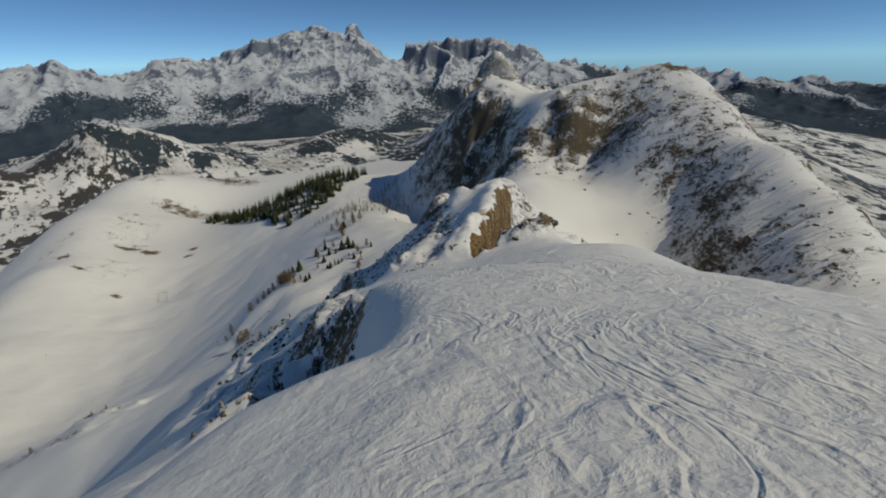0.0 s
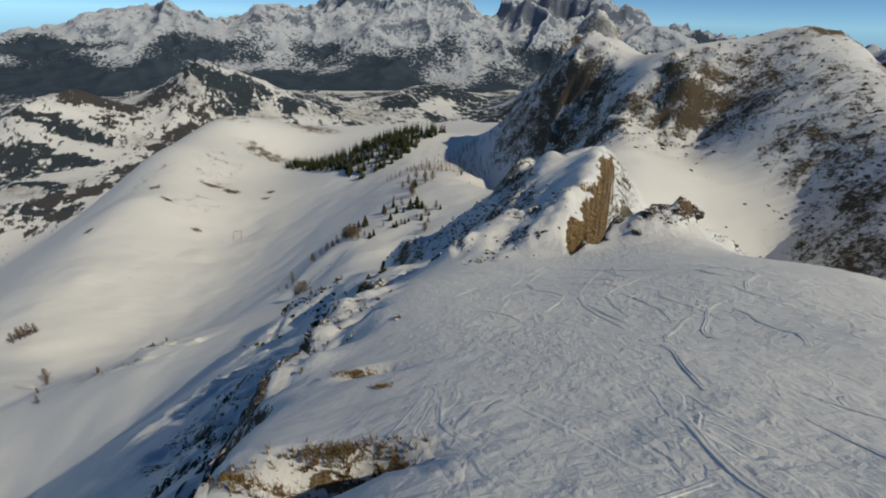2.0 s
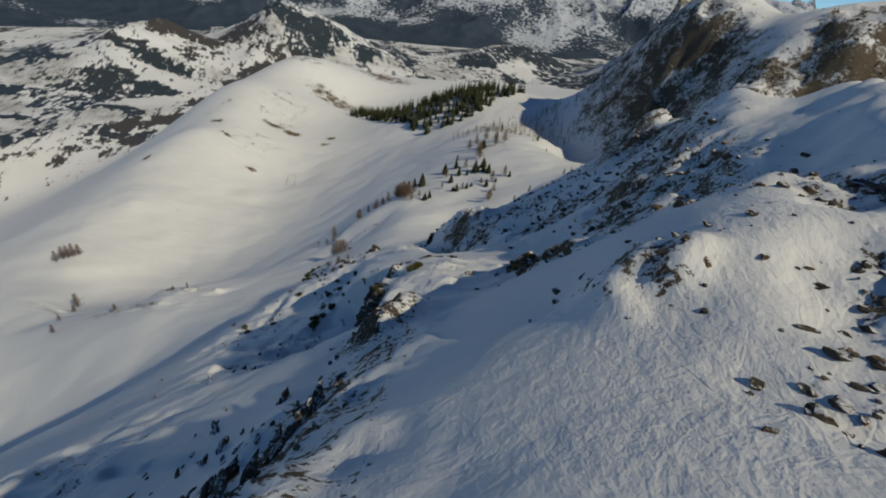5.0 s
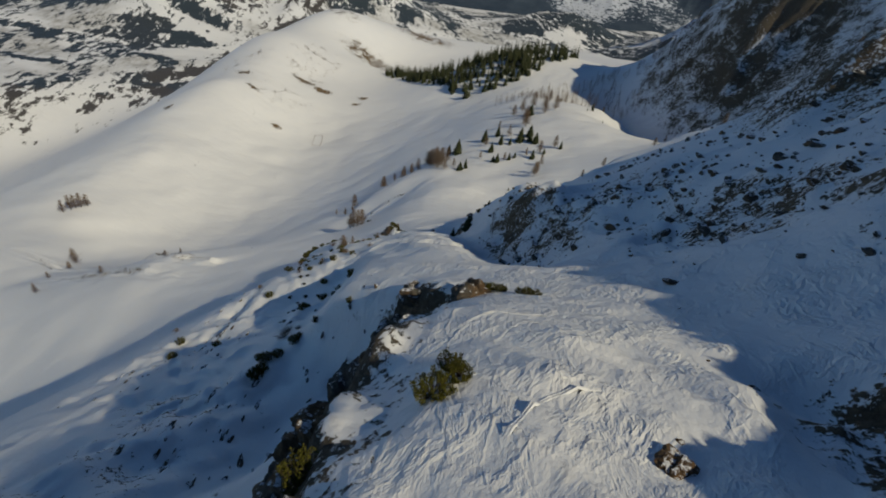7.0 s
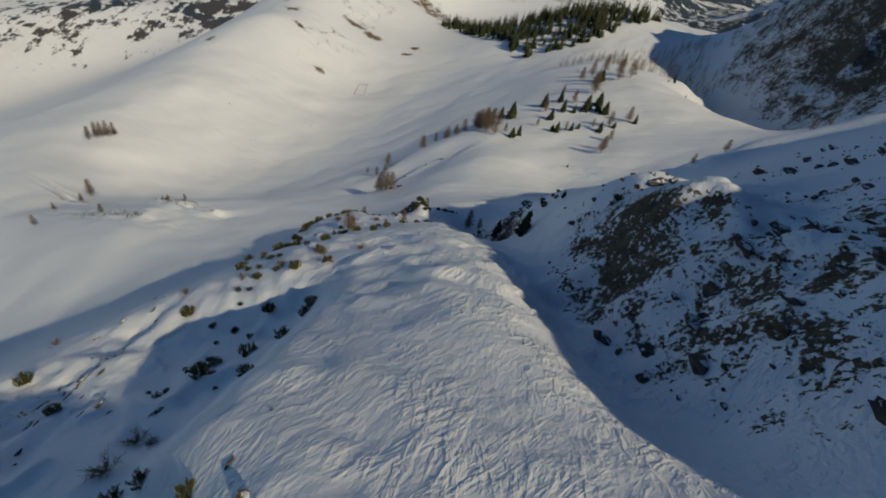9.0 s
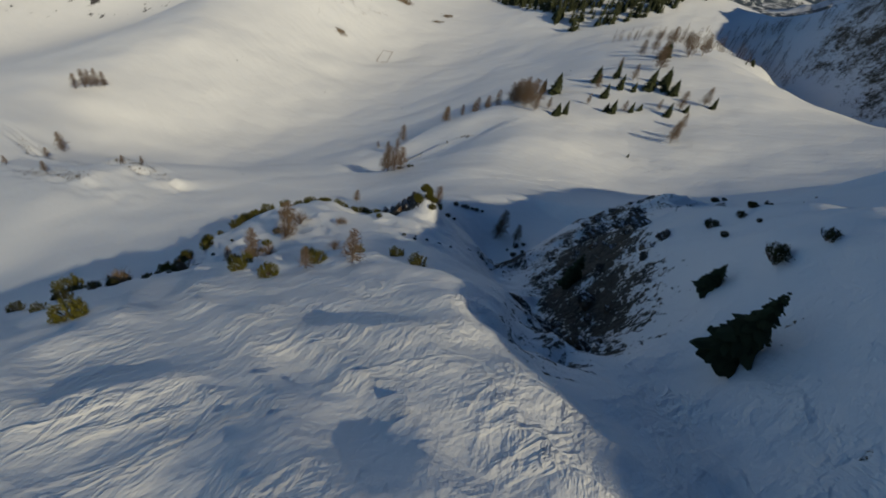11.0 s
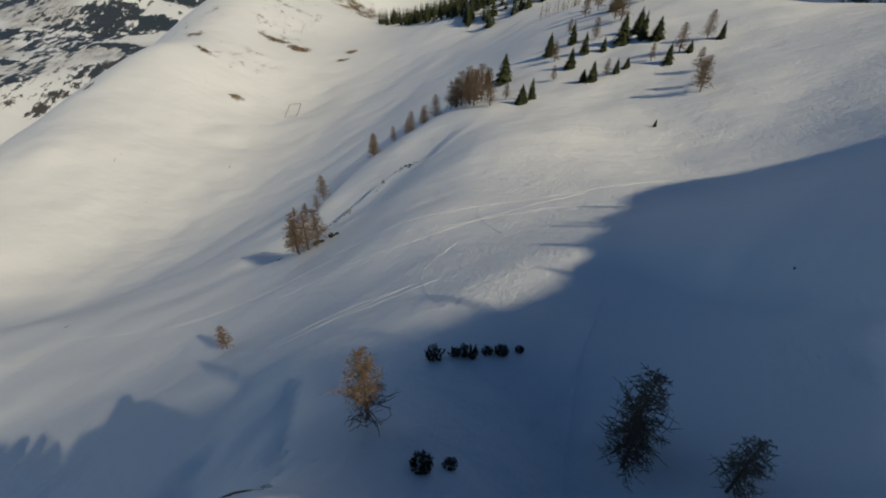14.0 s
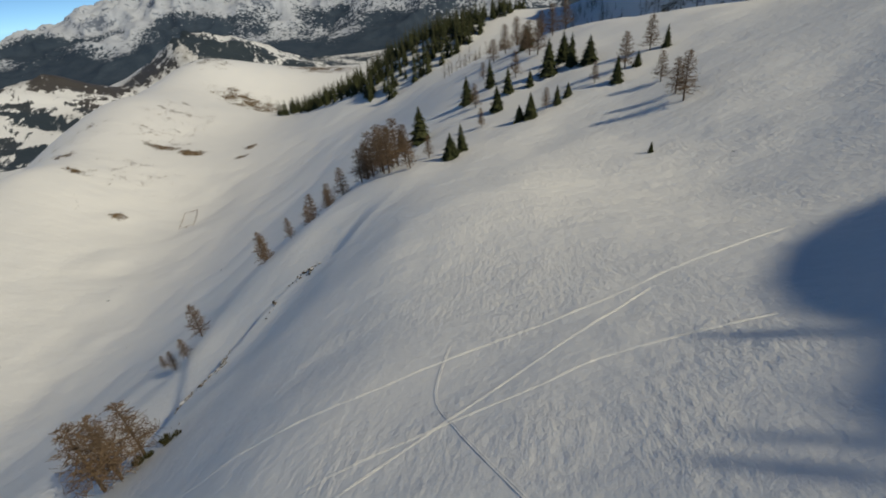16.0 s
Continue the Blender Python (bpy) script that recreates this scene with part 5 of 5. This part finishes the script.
# ---- ski tracks ----
def ski_track(points, wide=0.19, deep=0.045):
    """A pair of snow lips beside a shallow groove, laid along the points."""
    p = [Vector((x, y, 0)) for x, y in points]
    path = []
    for i in range(len(p) - 1):
        a, b, c, d = p[max(i - 1, 0)], p[i], p[i + 1], p[min(i + 2, len(p) - 1)]
        n = max(2, int((c - b).length / 0.5))
        for k in range(n):
            t = k / n
            path.append(0.5 * (2 * b + (c - a) * t + (2 * a - 5 * b + 4 * c - d) * t * t + (3 * b - a - 3 * c + d) * t ** 3))
    path.append(p[-1])
    xy = np.array([(q.x, q.y) for q in path])
    tang = np.gradient(xy, axis=0)
    tang /= np.linalg.norm(tang, axis=1)[:, None] + 1e-9
    side = np.stack([-tang[:, 1], tang[:, 0]], 1)
    offs = np.array([-1.0, -0.62, -0.3, 0.0, 0.3, 0.62, 1.0]) * wide
    lift = np.array([-0.10, deep, 0.4 * deep, -0.03, 0.4 * deep, deep * 0.8, -0.10])
    fade = np.clip(np.minimum(np.arange(len(xy)), np.arange(len(xy))[::-1]) / 3.0, 0.05, 1)
    jig = 0.65 + 0.5 * (bumps(xy[:, 0], xy[:, 1], 1.3, 5) + 0.3)
    gx = xy[:, None, 0] + side[:, None, 0] * offs
    gy = xy[:, None, 1] + side[:, None, 1] * offs
    base = surface(gx, gy)
    gz = base + 0.02 + lift * (fade * jig)[:, None]
    me = grid_mesh("ski_track", gx, gy, gz)
    me.materials.append(ground_mat)
    ob = new("ski_track", me)
    return tagged(ob, "narrow ski track pressed into the wind-packed snow", "ski track", "ski tracks")


SLOPE_TRACKS = [[(-124, 298), (-106, 303), (-97, 307), (-88, 311), (-80, 316), (-68, 323)], [(-104, 296), (-92, 301), (-86, 304), (-76, 306)], [(-97, 309), (-97, 303), (-95, 299), (-90, 292)],
                [(-109, 266), (-103, 270), (-97, 273), (-93, 277)], [(-107, 268), (-101, 272), (-95, 277)], [(-111, 267), (-104, 272), (-98, 275)], [(-96, 291), (-97, 281), (-92, 271), (-88, 267)],
                [(-127, 284), (-111, 291), (-100, 296), (-81, 314)], [(-176, 276), (-151, 281), (-138, 287), (-120, 296)], [(-77, 272), (-78, 261), (-77, 250)]]
UPPER_TRACKS = [[(-4, 32), (-1, 33), (4, 36)], [(-3, 29), (-1, 31), (2, 32)], [(11, 75), (8, 67), (6, 60), (7, 52)],
                [(6, 82), (3, 74)], [(5, 77), (3, 70), (3, 66), (5, 62), (3, 57)], [(8, 78), (11, 74), (15, 69)], [(-4, 65), (-2, 70)], [(-25, 126), (-24, 129), (-21, 131)], [(-27, 133), (-26, 136), (-23, 136)], [(-29, 135), (-28, 137), (-25, 138)]]
for line in SLOPE_TRACKS:
    ski_track(line, 0.14, 0.026)
for line in UPPER_TRACKS:
    ski_track(line, 0.11, 0.012)
tr = random.Random(12)
for i in range(46):
    # turns down the open snowfield
    x, y = tr.uniform(-1, 26), tr.uniform(27, 70)
    head, line, reach = tr.uniform(-0.6, 0.6), [], tr.uniform(1.0, 3.2)
    for k in range(tr.randint(3, 6)):
        line.append((x, y))
        head = 0.75 * head + tr.uniform(-0.45, 0.45)
        x, y = x + reach * math.sin(head), y + reach * math.cos(head)
    if np.all(basin_depth(*np.array(line).T) < -2) and all(a > -4 - 0.15 * b for a, b in line):
        ski_track(line, tr.uniform(0.10, 0.20), tr.uniform(0.008, 0.03))


# ---- snow fence on the meadow ----
steel = flat_colour("weathered_fence_wood", (0.10, 0.05, 0.035), (0.22, 0.12, 0.08), 3)
fence = new("snow_fence")
fence.matrix_basis = Matrix.Identity(4)
tagged(fence, "rectangular reddish wooden pole fence standing on the snow meadow", "fence")
corners = [Vector((-355, 566, 0)), Vector((-370, 594, 0)), Vector((-361, 599, 0)), Vector((-346, 571, 0))]
tops = []
for a, b in zip(corners, corners[1:] + corners[:1]):
    n = max(2, int((b - a).length / 6))
    for k in range(n):
        p = a.lerp(b, k / n)
        tops.append(spot(p.x, p.y))
for i, p in enumerate(tops):
    v, f = [], []
    cone(v, f, p - Vector((0, 0, 0.3)), p + Vector((0, 0, 1.6)), 0.10, 0.08, 6)
    ob = new("post", mesh_from("post", v, f, steel))
    ob.parent = fence
    q = tops[(i + 1) % len(tops)]
    for h in (0.6, 1.3):
        v, f = [], []
        cone(v, f, p + Vector((0, 0, h)), q + Vector((0, 0, h)), 0.06, 0.06, 5)
        ob = new("rail", mesh_from("rail", v, f, steel))
        ob.parent = fence
